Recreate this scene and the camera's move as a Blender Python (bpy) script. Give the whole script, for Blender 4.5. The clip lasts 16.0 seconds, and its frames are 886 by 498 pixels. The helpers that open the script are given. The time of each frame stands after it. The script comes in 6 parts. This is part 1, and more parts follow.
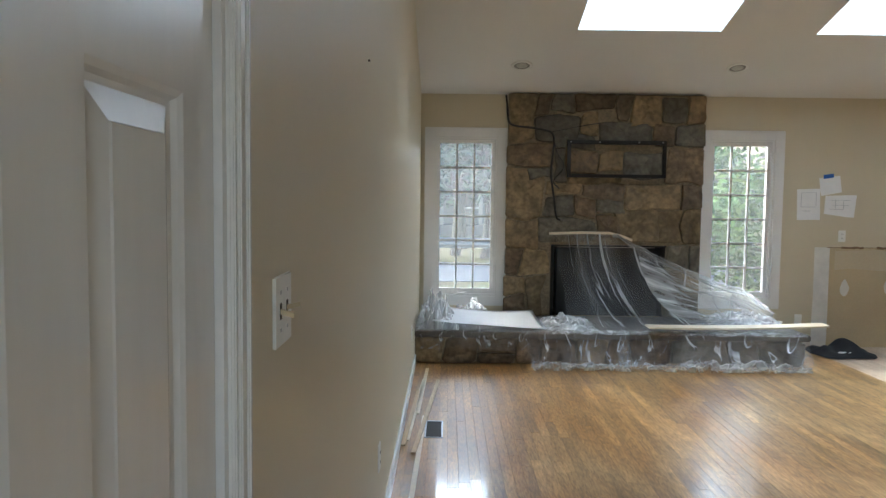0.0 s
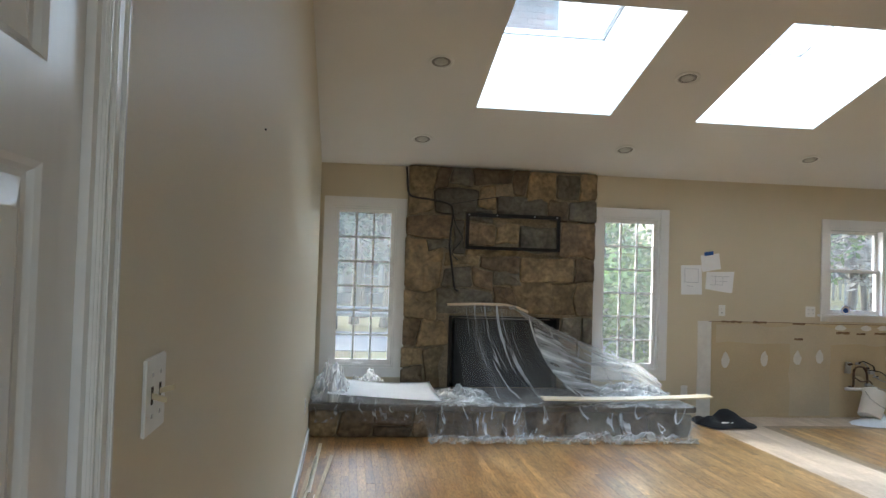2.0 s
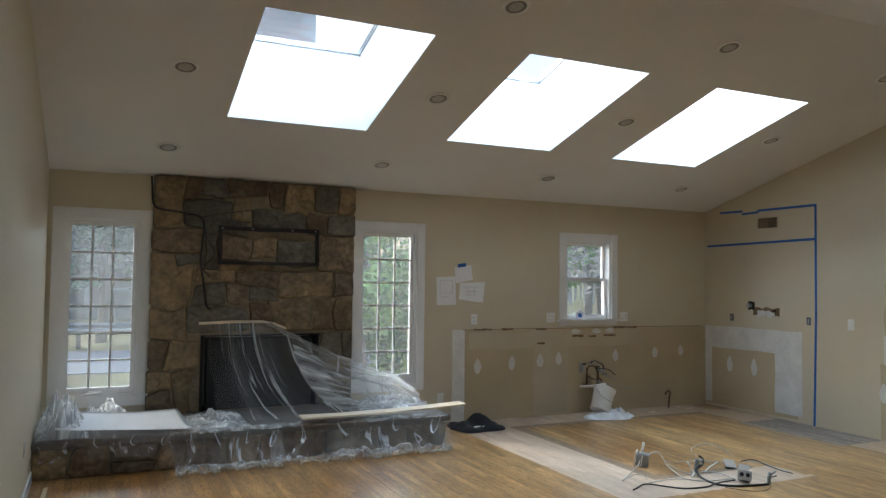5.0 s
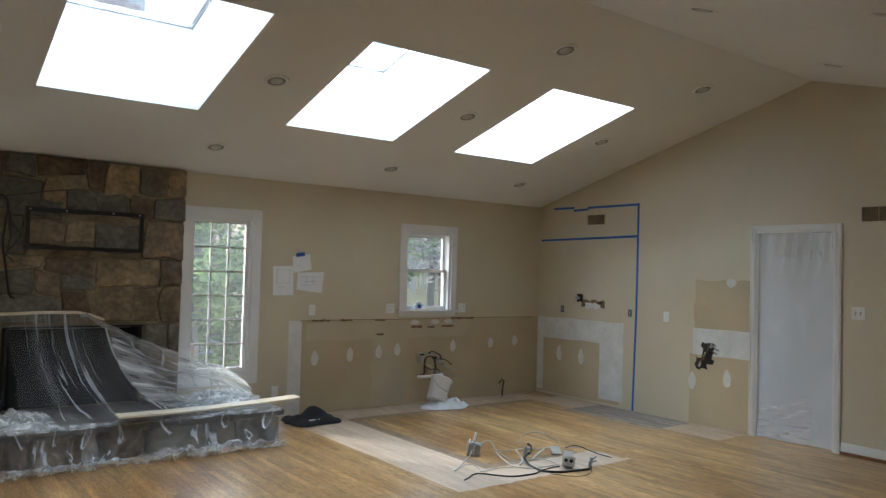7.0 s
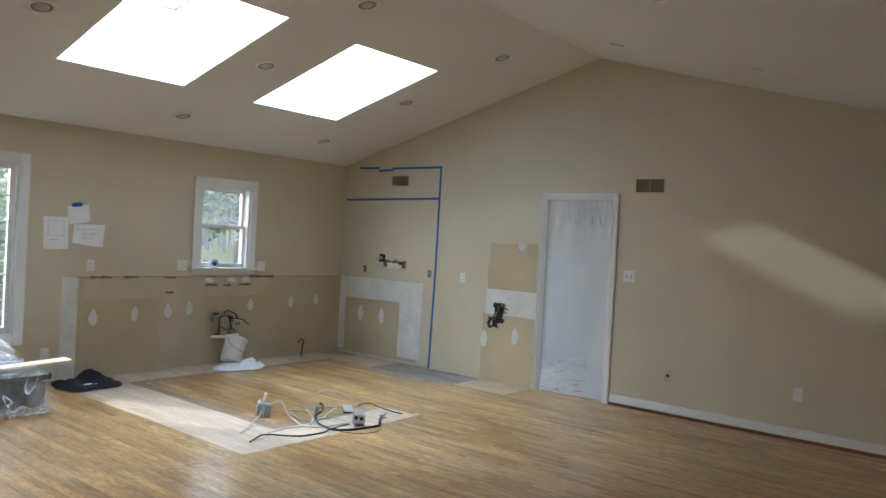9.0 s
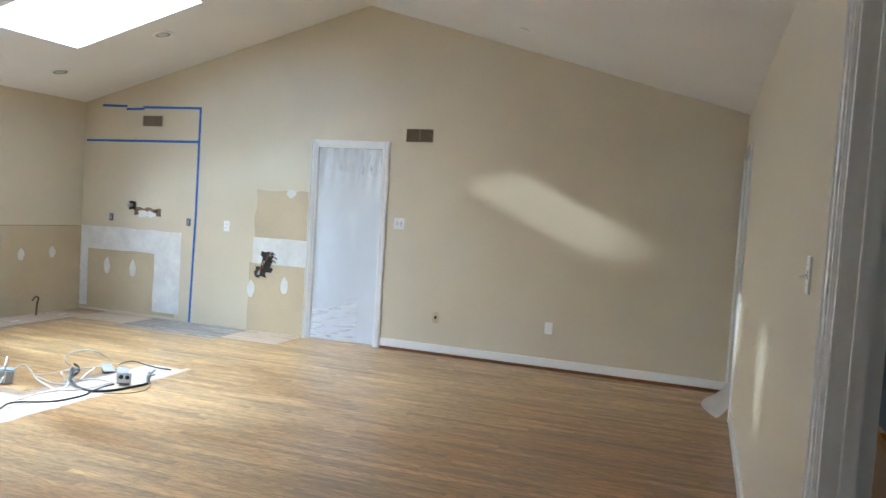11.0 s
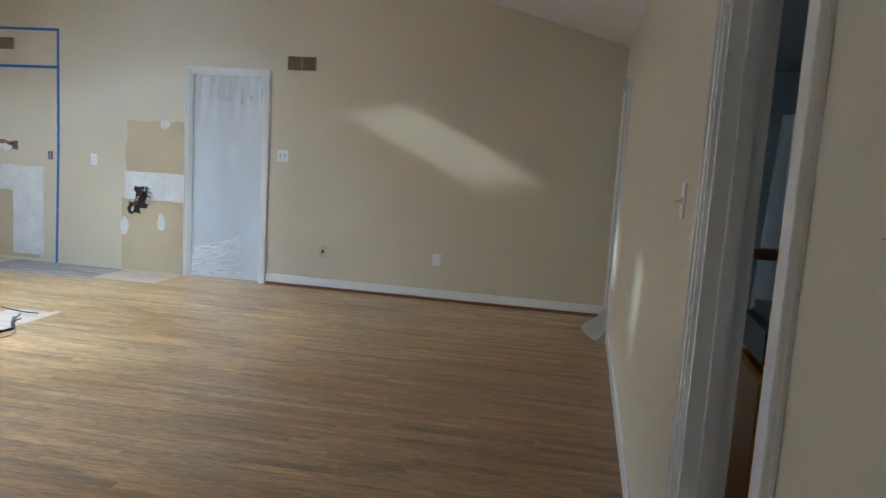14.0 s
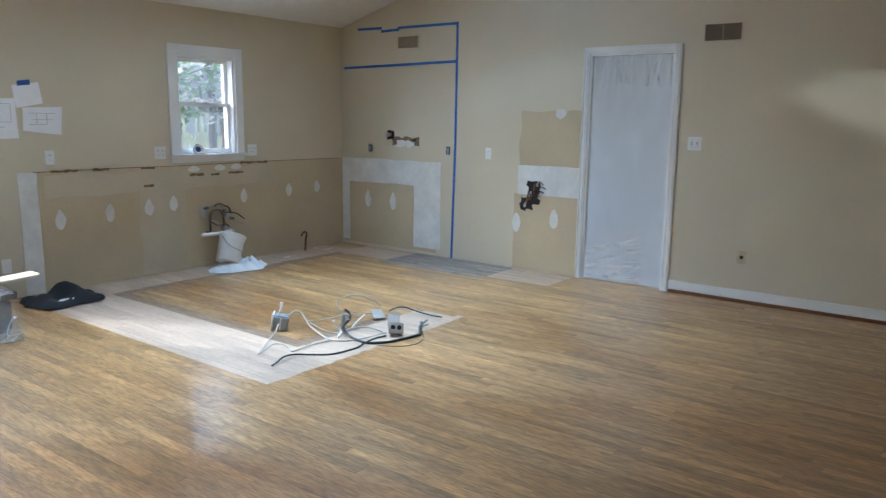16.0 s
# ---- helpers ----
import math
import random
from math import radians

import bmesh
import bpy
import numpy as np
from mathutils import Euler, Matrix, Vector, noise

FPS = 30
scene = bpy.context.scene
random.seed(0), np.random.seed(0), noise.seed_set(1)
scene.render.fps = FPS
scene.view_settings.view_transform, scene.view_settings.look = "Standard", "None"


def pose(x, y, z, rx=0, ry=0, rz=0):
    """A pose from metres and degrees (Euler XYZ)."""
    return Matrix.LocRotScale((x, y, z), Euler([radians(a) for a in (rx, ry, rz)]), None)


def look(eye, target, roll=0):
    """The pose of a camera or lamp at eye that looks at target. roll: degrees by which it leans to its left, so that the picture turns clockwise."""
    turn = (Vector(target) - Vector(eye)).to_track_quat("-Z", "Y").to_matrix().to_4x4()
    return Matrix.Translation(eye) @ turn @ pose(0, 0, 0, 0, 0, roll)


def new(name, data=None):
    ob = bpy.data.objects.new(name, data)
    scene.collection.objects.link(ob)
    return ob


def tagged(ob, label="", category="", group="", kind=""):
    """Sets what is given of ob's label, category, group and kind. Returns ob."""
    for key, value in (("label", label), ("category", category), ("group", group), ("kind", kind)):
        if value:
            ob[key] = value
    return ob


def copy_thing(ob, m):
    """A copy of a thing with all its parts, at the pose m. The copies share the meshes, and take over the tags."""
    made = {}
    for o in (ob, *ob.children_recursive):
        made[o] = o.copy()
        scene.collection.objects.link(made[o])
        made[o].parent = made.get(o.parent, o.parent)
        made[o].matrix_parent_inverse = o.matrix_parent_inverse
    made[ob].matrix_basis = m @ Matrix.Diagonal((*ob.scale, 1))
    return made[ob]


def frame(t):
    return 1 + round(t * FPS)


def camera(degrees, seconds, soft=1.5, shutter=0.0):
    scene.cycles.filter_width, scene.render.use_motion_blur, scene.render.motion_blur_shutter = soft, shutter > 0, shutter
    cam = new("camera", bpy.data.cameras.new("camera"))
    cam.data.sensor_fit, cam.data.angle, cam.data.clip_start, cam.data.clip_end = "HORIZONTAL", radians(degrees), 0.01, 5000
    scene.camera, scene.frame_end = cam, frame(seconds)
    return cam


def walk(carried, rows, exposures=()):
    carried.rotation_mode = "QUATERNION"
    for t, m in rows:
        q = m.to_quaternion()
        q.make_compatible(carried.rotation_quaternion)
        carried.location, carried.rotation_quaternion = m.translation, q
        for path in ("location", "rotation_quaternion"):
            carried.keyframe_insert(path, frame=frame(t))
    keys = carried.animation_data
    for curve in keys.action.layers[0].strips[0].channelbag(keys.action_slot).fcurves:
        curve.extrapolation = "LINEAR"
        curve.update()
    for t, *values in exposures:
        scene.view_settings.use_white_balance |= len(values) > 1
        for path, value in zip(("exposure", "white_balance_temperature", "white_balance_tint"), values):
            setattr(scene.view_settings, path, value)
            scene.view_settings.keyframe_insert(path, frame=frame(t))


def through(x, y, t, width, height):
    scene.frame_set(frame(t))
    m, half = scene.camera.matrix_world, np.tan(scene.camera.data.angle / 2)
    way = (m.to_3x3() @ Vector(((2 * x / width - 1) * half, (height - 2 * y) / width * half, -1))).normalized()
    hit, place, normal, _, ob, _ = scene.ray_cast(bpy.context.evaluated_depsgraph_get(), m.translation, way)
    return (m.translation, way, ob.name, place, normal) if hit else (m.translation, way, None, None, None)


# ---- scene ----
cam = camera(61.5, 16.0, soft=1.35, shutter=0.25)
PATH = [
    (0, (0.265, -7.428, 1.44), (0.256, -5.433, 1.305), 0.7),
    (0.5, (0.271, -7.42, 1.445), (0.318, -5.423, 1.352), 0.9),
    (1, (0.273, -7.413, 1.447), (0.38, -5.416, 1.423), 1.2),
    (1.5, (0.282, -7.415, 1.455), (0.463, -5.424, 1.461), 1.5),
    (2, (0.28, -7.398, 1.457), (0.534, -5.415, 1.511), 1.8),
    (2.5, (0.283, -7.39, 1.463), (0.629, -5.425, 1.594), 1.3),
    (3, (0.309, -7.374, 1.486), (0.757, -5.427, 1.574), 1.3),
    (3.5, (0.353, -7.372, 1.5), (0.931, -5.46, 1.604), 0.9),
    (3.7, (0.365, -7.374, 1.502), (1.017, -5.485, 1.606), 0.5),
    (6, (0.437, -7.306, 1.559), (1.384, -5.545, 1.634), 1.6),
    (6.5, (0.466, -7.293, 1.565), (1.537, -5.605, 1.633), 1.7),
    (7, (0.503, -7.283, 1.567), (1.699, -5.681, 1.628), 1.6),
    (7.5, (0.541, -7.299, 1.568), (1.809, -5.753, 1.617), 2.7),
    (8, (0.594, -7.298, 1.567), (1.959, -5.836, 1.583), 2.2),
    (8.5, (0.648, -7.312, 1.564), (2.097, -5.934, 1.561), 1.9),
    (9, (0.683, -7.347, 1.559), (2.234, -6.084, 1.534), 3.1),
    (9.2, (0.697, -7.37, 1.558), (2.277, -6.143, 1.521), 3.6),
    (11.3, (0.535, -7.041, 1.486), (2.45, -6.48, 1.357), 3.4),
    (11.5, (0.546, -7.048, 1.487), (2.477, -6.546, 1.346), 3.3),
    (12, (0.562, -7.065, 1.487), (2.533, -6.756, 1.343), 2.9),
    (12.5, (0.563, -7.085, 1.486), (2.547, -6.879, 1.344), 2.2),
    (13, (0.562, -7.092, 1.483), (2.549, -6.943, 1.31), 2.8),
    (13.5, (0.568, -7.077, 1.477), (2.543, -6.853, 1.252), 3.6),
    (14, (0.585, -7.053, 1.473), (2.535, -6.701, 1.204), 3.6),
    (14.5, (0.643, -6.991, 1.475), (2.539, -6.437, 1.165), 5.1),
    (15, (0.787, -6.813, 1.477), (2.564, -5.986, 1.08), 2.6),
    (15.5, (1.008, -6.549, 1.482), (2.674, -5.5, 1.134), 1.8),
    (16, (1.258, -6.254, 1.483), (2.831, -5.069, 1.135), 0.8),
]
EXPOSURES = [(0.0, 2.60, 5450, 4), (0.6, 2.72, 5480, 4), (2.0, 2.58, 5480, 4), (3.5, 2.27, 5480, 4), (6.0, 1.94, 5440, 4), (6.5, 1.99, 5440, 4), (7.0, 2.12, 5470, 4), (7.5, 2.13, 5430, 4), (8.0, 2.23, 5390, 4), (8.5, 2.33, 5350, 4), (9.0, 2.53, 5230, 4), (11.4, 3.62, 4930, 4), (12.0, 3.27, 4920, 4), (12.5, 3.04, 4920, 4), (13.5, 2.97, 4910, 4), (14.5, 3.02, 4880, 4), (15.0, 2.84, 4850, 4), (15.5, 2.93, 4830, 4), (16.0, 2.68, 4830, 4)]
walk(cam, [(t, look(eye, target, roll)) for t, eye, target, roll in PATH], EXPOSURES)

# ---- light: low sun from the north-north-west, clear sky ----
SUN_WAY = Vector((1.5, -3.16, -1.535)).normalized()
world = bpy.data.worlds.new("sky")
scene.world = world
world.use_nodes = True
wt = world.node_tree
sky = wt.nodes.new("ShaderNodeTexSky")
sky.sky_type, sky.sun_disc = "NISHITA", False
sky.sun_elevation = math.asin(-SUN_WAY.z)
sky.sun_rotation = math.atan2(-SUN_WAY.x, -SUN_WAY.y)
sky.air_density, sky.dust_density = 1.0, 6.0
wt.links.new(sky.outputs[0], wt.nodes["Background"].inputs[0])
wt.nodes["Background"].inputs[1].default_value = 0.15
sun = new("sun", bpy.data.lights.new("sun", "SUN"))
sun.data.energy, sun.data.angle, sun.data.color = 0.64, radians(1.9), (1.0, 0.94, 0.86)
sun.matrix_world = look((0, 0, 20), Vector((0, 0, 20)) + SUN_WAY)


def sky_or_fill_lamp(at, towards, wide, high, watts, colour=(0.82, 0.91, 1.0)):
    """The sky's light in an opening, or fill from an added unseen one."""
    lamp = new("sky_light", bpy.data.lights.new("sky_light", "AREA"))
    lamp.data.shape, lamp.data.size, lamp.data.size_y = "RECTANGLE", wide, high
    lamp.data.energy, lamp.data.color = watts, colour
    lamp.matrix_world = look(at, towards)
    return lamp


for x, watts in ((1.92, 82), (3.84, 92), (5.71, 118)):  # over the three skylights
    sky_or_fill_lamp((x, -1.45, 4.75), (x, -1.89, 3.2), 1.6, 1.9, watts)
for x, z, watts in ((0.45, 2.6, 17), (3.18, 2.6, 17), (5.73, 2.9, 11)):  # outside the three windows
    sky_or_fill_lamp((x, 1.3, z), (x, -1.5, 0.6), 1.0, 1.2, watts)
sky_or_fill_lamp((11.35, -3.6, 1.1), (8, -3.6, 0.6), 2.0, 1.0, 3.4, (1.0, 0.98, 0.95))
# fill in an unseen window, added to brighten the dark side room
sky_or_fill_lamp((4.75, -10.95, 1.45), (4.75, -8, 1.0), 0.6, 0.6, 4.2)
# fill from an added hall end, to lift the west door and wall
sky_or_fill_lamp((0.68, -9.58, 1.1), (0.68, -7, 1.1), 1.2, 2.0, 2.4, (1.0, 0.95, 0.9))

# ---- materials ----
def material(name, colour, rough=0.6, metal=0.0, grain=(30.0, 0.12), stain=(2.0, 0.1), bump=0.15, coat=0.0, stretch=(1, 1, 1), each=0.0, tint=None, spec=0.5, streak=0.0, wear=None):
    """A surface with fine grain, broad stains, a little relief, and a shade of its own for each piece."""
    m = bpy.data.materials.new(name)
    m.use_nodes = True
    t = m.node_tree
    n, link = t.nodes, t.links.new
    b = n["Principled BSDF"]
    geo = n.new("ShaderNodeNewGeometry")
    info = n.new("ShaderNodeObjectInfo")
    own = n.new("ShaderNodeMath")
    own.operation = "ADD"
    link(info.outputs["Random"], own.inputs[0])
    link(geo.outputs["Random Per Island"], own.inputs[1])
    fr = n.new("ShaderNodeMath")
    fr.operation = "FRACT"
    link(own.outputs[0], fr.inputs[0])
    shift = n.new("ShaderNodeVectorMath")
    shift.operation = "MULTIPLY_ADD"
    link(geo.outputs["Position"], shift.inputs[0])
    shift.inputs[1].default_value = stretch
    if each:
        many = n.new("ShaderNodeMath")
        many.operation = "MULTIPLY"
        many.inputs[1].default_value = 40.0
        link(fr.outputs[0], many.inputs[0])
        link(many.outputs[0], shift.inputs[2])
    noises = []
    for scale, detail in ((grain[0], 6.0), (stain[0], 4.0)):
        k = n.new("ShaderNodeTexNoise")
        k.inputs["Scale"].default_value, k.inputs["Detail"].default_value = scale, detail
        link(shift.outputs[0], k.inputs["Vector"])
        noises.append(k)
    base = n.new("ShaderNodeMix")
    base.data_type = "RGBA"
    base.inputs["A"].default_value = (*colour, 1)
    base.inputs["B"].default_value = (*(tint or colour), 1)
    if tint:
        link(fr.outputs[0] if each else noises[1].outputs["Fac"], base.inputs["Factor"])
    value = None
    for k, amount in zip(noises, (grain[1], stain[1])):
        r = n.new("ShaderNodeMapRange")
        r.inputs["From Min"].default_value, r.inputs["From Max"].default_value = 0.3, 0.7
        r.inputs["To Min"].default_value, r.inputs["To Max"].default_value = 1 - amount, 1 + amount
        link(k.outputs["Fac"], r.inputs["Value"])
        if value is None:
            value = r.outputs[0]
        else:
            p = n.new("ShaderNodeMath")
            p.operation = "MULTIPLY"
            link(value, p.inputs[0])
            link(r.outputs[0], p.inputs[1])
            value = p.outputs[0]
    if streak:
        k = n.new("ShaderNodeTexNoise")
        k.inputs["Scale"].default_value, k.inputs["Detail"].default_value, k.inputs["Distortion"].default_value = 2.6, 2.0, 0.5
        link(shift.outputs[0], k.inputs["Vector"])
        rings = n.new("ShaderNodeMath")  # cathedral figure: contour lines of a slow noise
        rings.operation = "MULTIPLY"
        rings.inputs[1].default_value = 11.0
        link(k.outputs["Fac"], rings.inputs[0])
        saw = n.new("ShaderNodeMath")
        saw.operation = "FRACT"
        link(rings.outputs[0], saw.inputs[0])
        r = n.new("ShaderNodeMapRange")
        r.inputs["From Min"].default_value, r.inputs["From Max"].default_value = 0.05, 0.45
        r.inputs["To Min"].default_value, r.inputs["To Max"].default_value = 1.0 - streak, 1.0 + 0.15 * streak
        link(saw.outputs[0], r.inputs["Value"])
        p = n.new("ShaderNodeMath")
        p.operation = "MULTIPLY"
        link(value, p.inputs[0])
        link(r.outputs[0], p.inputs[1])
        value = p.outputs[0]
    if each:
        white = n.new("ShaderNodeTexWhiteNoise")
        white.noise_dimensions = "1D"
        link(fr.outputs[0], white.inputs["W"])
        r = n.new("ShaderNodeMapRange")
        r.inputs["To Min"].default_value, r.inputs["To Max"].default_value = 1 - each, 1 + each
        link(white.outputs["Value"], r.inputs["Value"])
        p = n.new("ShaderNodeMath")
        p.operation = "MULTIPLY"
        link(value, p.inputs[0])
        link(r.outputs[0], p.inputs[1])
        value = p.outputs[0]
    hsv = n.new("ShaderNodeHueSaturation")
    shade, worn = base.outputs["Result"], None
    if wear:  # foot-worn, greyed patches in broad drifts
        k = n.new("ShaderNodeTexNoise")
        k.inputs["Scale"].default_value, k.inputs["Detail"].default_value, k.inputs["Distortion"].default_value = 1.0, 5.0, 0.5
        long = n.new("ShaderNodeVectorMath")
        long.operation = "MULTIPLY"
        long.inputs[1].default_value = (1.5, 0.7, 1)
        link(geo.outputs["Position"], long.inputs[0])
        link(long.outputs[0], k.inputs["Vector"])
        far = n.new("ShaderNodeSeparateXYZ")
        link(geo.outputs["Position"], far.inputs[0])
        more = n.new("ShaderNodeMath")
        more.operation = "MULTIPLY_ADD"
        more.inputs[1].default_value = 0.045
        link(far.outputs["X"], more.inputs[0])
        link(k.outputs["Fac"], more.inputs[2])
        r = n.new("ShaderNodeMapRange")
        r.inputs["From Min"].default_value, r.inputs["From Max"].default_value = 0.50, 0.82
        r.inputs["To Max"].default_value = 0.7
        link(more.outputs[0], r.inputs["Value"])
        grey = n.new("ShaderNodeMix")
        grey.data_type = "RGBA"
        link(r.outputs[0], grey.inputs["Factor"])
        link(shade, grey.inputs["A"])
        grey.inputs["B"].default_value = (*wear, 1)
        shade, worn = grey.outputs["Result"], r.outputs[0]
        away = n.new("ShaderNodeVectorMath")  # an uneven darker, browner area of boards by the side doorway
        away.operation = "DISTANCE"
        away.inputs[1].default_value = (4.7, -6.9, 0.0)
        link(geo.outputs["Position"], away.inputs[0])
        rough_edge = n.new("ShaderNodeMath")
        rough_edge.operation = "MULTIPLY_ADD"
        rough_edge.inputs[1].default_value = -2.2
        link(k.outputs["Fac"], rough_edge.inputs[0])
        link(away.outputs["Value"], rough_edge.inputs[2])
        brown_area = n.new("ShaderNodeMapRange")
        brown_area.inputs["From Min"].default_value, brown_area.inputs["From Max"].default_value = 1.7, -0.4
        brown_area.inputs["To Max"].default_value = 0.75
        link(rough_edge.outputs[0], brown_area.inputs["Value"])
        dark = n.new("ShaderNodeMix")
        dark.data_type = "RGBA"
        link(brown_area.outputs[0], dark.inputs["Factor"])
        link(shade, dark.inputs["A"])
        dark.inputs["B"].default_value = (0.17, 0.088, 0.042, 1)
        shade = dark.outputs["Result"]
    link(shade, hsv.inputs["Color"])
    link(value, hsv.inputs["Value"])
    link(hsv.outputs[0], b.inputs["Base Color"])
    rr = n.new("ShaderNodeMapRange")
    rr.inputs["To Min"].default_value, rr.inputs["To Max"].default_value = max(0.02, rough * 0.8), min(1, rough * 1.2)
    link(noises[1].outputs["Fac"], rr.inputs["Value"])
    link(rr.outputs[0], b.inputs["Roughness"])
    if worn:
        dull = n.new("ShaderNodeMapRange")
        dull.inputs["To Min"].default_value, dull.inputs["To Max"].default_value = 0.09, 0.28
        link(worn, dull.inputs["Value"])
        link(dull.outputs[0], b.inputs["Coat Roughness"])
    b.inputs["Metallic"].default_value, b.inputs["Coat Weight"].default_value, b.inputs["Specular IOR Level"].default_value = metal, coat, spec
    if not worn:
        b.inputs["Coat Roughness"].default_value = 0.12
    if bump:
        bp = n.new("ShaderNodeBump")
        bp.inputs["Strength"].default_value, bp.inputs["Distance"].default_value = bump, 0.004
        link(noises[0].outputs["Fac"], bp.inputs["Height"])
        link(bp.outputs[0], b.inputs["Normal"])
    return m


def sheet_plastic(name, colour=(0.86, 0.86, 0.85), rough=0.12, base=0.06, soft=0.15, line=0.4, scale=(6, 0.8), lines=(16, 0.8), width=0.03, cells=False, through=0.35, crinkle=0.6, twist=0.6):
    """Clear or milky polythene film, its fold sheen and crease glints painted into the cover."""
    m = bpy.data.materials.new(name)
    m.use_nodes = True
    t = m.node_tree
    n, link = t.nodes, t.links.new
    b, out = n["Principled BSDF"], n["Material Output"]
    b.inputs["Base Color"].default_value = (*colour, 1)
    b.inputs["Roughness"].default_value = rough
    b.inputs["Specular IOR Level"].default_value = 0.8
    uv = n.new("ShaderNodeUVMap")
    uv.uv_map = "sheet"

    def scaled(by):
        st = n.new("ShaderNodeVectorMath")
        st.operation = "MULTIPLY"
        st.inputs[1].default_value = (*by, 1)
        link(uv.outputs[0], st.inputs[0])
        return st.outputs[0]

    def clouds(by, detail):
        k = n.new("ShaderNodeTexNoise")
        k.inputs["Scale"].default_value, k.inputs["Detail"].default_value, k.inputs["Distortion"].default_value = 1.0, detail, twist
        link(scaled(by), k.inputs["Vector"])
        return k.outputs["Fac"]

    def ranged(value, a, z, low, high):
        r = n.new("ShaderNodeMapRange")
        r.interpolation_type = "SMOOTHSTEP"
        r.inputs["From Min"].default_value, r.inputs["From Max"].default_value = a, z
        r.inputs["To Min"].default_value, r.inputs["To Max"].default_value = low, high
        link(value, r.inputs["Value"])
        return r.outputs[0]

    def sum_of(x, y, how="ADD"):
        k = n.new("ShaderNodeMath")
        k.operation = how
        k.use_clamp = how == "ADD"
        link(x, k.inputs[0])
        link(y, k.inputs[1])
        return k.outputs[0]

    broad = clouds(scale, 3.0)
    if cells:  # facets of crumpled film, with glints painted along their edges
        v = n.new("ShaderNodeTexVoronoi")
        v.feature = "DISTANCE_TO_EDGE"
        v.inputs["Scale"].default_value = 1.0
        warp = n.new("ShaderNodeVectorMath")
        warp.operation = "ADD"
        wn = n.new("ShaderNodeTexNoise")
        wn.inputs["Scale"].default_value, wn.inputs["Detail"].default_value = 0.7, 3.0
        link(scaled(lines), wn.inputs["Vector"])
        link(scaled(lines), warp.inputs[0])
        link(wn.outputs["Color"], warp.inputs[1])
        link(warp.outputs[0], v.inputs["Vector"])
        relief, ridge = v.outputs["Distance"], ranged(v.outputs["Distance"], width, 0.0, 0.0, line)
    else:
        fine = clouds(lines, 2.0)
        off = n.new("ShaderNodeMath")
        off.operation = "SUBTRACT"
        off.inputs[1].default_value = 0.5
        link(fine, off.inputs[0])
        near = n.new("ShaderNodeMath")
        near.operation = "ABSOLUTE"
        link(off.outputs[0], near.inputs[0])
        relief, ridge = fine, ranged(near.outputs[0], width, 0.0, 0.0, line)
    come = ranged(clouds((scale[0] * 1.7 + 0.3, scale[1] * 1.9 + 0.7), 2.0), 0.42, 0.62, 0.14, 1.0)  # the painted glints come and go
    cover = sum_of(ranged(broad, 0.38, 0.72, base, base + soft), sum_of(ridge, come, "MULTIPLY"))
    bp = n.new("ShaderNodeBump")
    bp.inputs["Strength"].default_value, bp.inputs["Distance"].default_value = crinkle, 0.03
    link(sum_of(broad, relief), bp.inputs["Height"])
    link(bp.outputs[0], b.inputs["Normal"])
    body = b.outputs[0]
    if through:
        tr = n.new("ShaderNodeBsdfTranslucent")
        tr.inputs["Color"].default_value = (*colour, 1)
        mx = n.new("ShaderNodeMixShader")
        mx.inputs[0].default_value = through
        link(body, mx.inputs[1])
        link(tr.outputs[0], mx.inputs[2])
        body = mx.outputs[0]
    clear, mix = n.new("ShaderNodeBsdfTransparent"), n.new("ShaderNodeMixShader")
    link(cover, mix.inputs[0])
    link(clear.outputs[0], mix.inputs[1])
    link(body, mix.inputs[2])
    link(mix.outputs[0], out.inputs["Surface"])
    return m


def pane_glass(name, haze, tint=1.0):
    m = bpy.data.materials.new(name)
    m.use_nodes = True
    t = m.node_tree
    n, link = t.nodes, t.links.new
    clear, gloss, fres, mix = n.new("ShaderNodeBsdfTransparent"), n.new("ShaderNodeBsdfGlossy"), n.new("ShaderNodeFresnel"), n.new("ShaderNodeMixShader")
    gloss.inputs["Roughness"].default_value = 0.02
    clear.inputs["Color"].default_value = (tint, tint, tint, 1)
    low = n.new("ShaderNodeMath")
    low.operation = "MINIMUM"
    low.inputs[1].default_value = 0.08
    link(fres.outputs[0], low.inputs[0])
    link(low.outputs[0], mix.inputs[0])
    link(clear.outputs[0], mix.inputs[1])
    link(gloss.outputs[0], mix.inputs[2])
    # a milky veil mixed in to wash out the view like glare
    glare, veil = n.new("ShaderNodeBsdfTranslucent"), n.new("ShaderNodeMixShader")
    glare.inputs["Color"].default_value = (0.9, 0.92, 0.95, 1)
    veil.inputs[0].default_value = haze
    link(mix.outputs[0], veil.inputs[1])
    link(glare.outputs[0], veil.inputs[2])
    link(veil.outputs[0], n["Material Output"].inputs["Surface"])
    return m


PAINT = material("beige wall paint", (0.612, 0.540, 0.392), 0.45, grain=(160, 0.02), stain=(1.2, 0.04), bump=0.12)
CEILING = material("white ceiling paint", (0.78, 0.765, 0.74), 0.8, grain=(140, 0.02), stain=(1.0, 0.03), bump=0.1)
TRIM = material("white gloss trim paint", (0.80, 0.79, 0.77), 0.25, grain=(60, 0.02), stain=(3, 0.03), bump=0.05)
DOOR = material("white semi-gloss door paint", (0.74, 0.735, 0.72), 0.22, grain=(50, 0.015), stain=(2, 0.02), bump=0.06, stretch=(1, 1, 0.15))
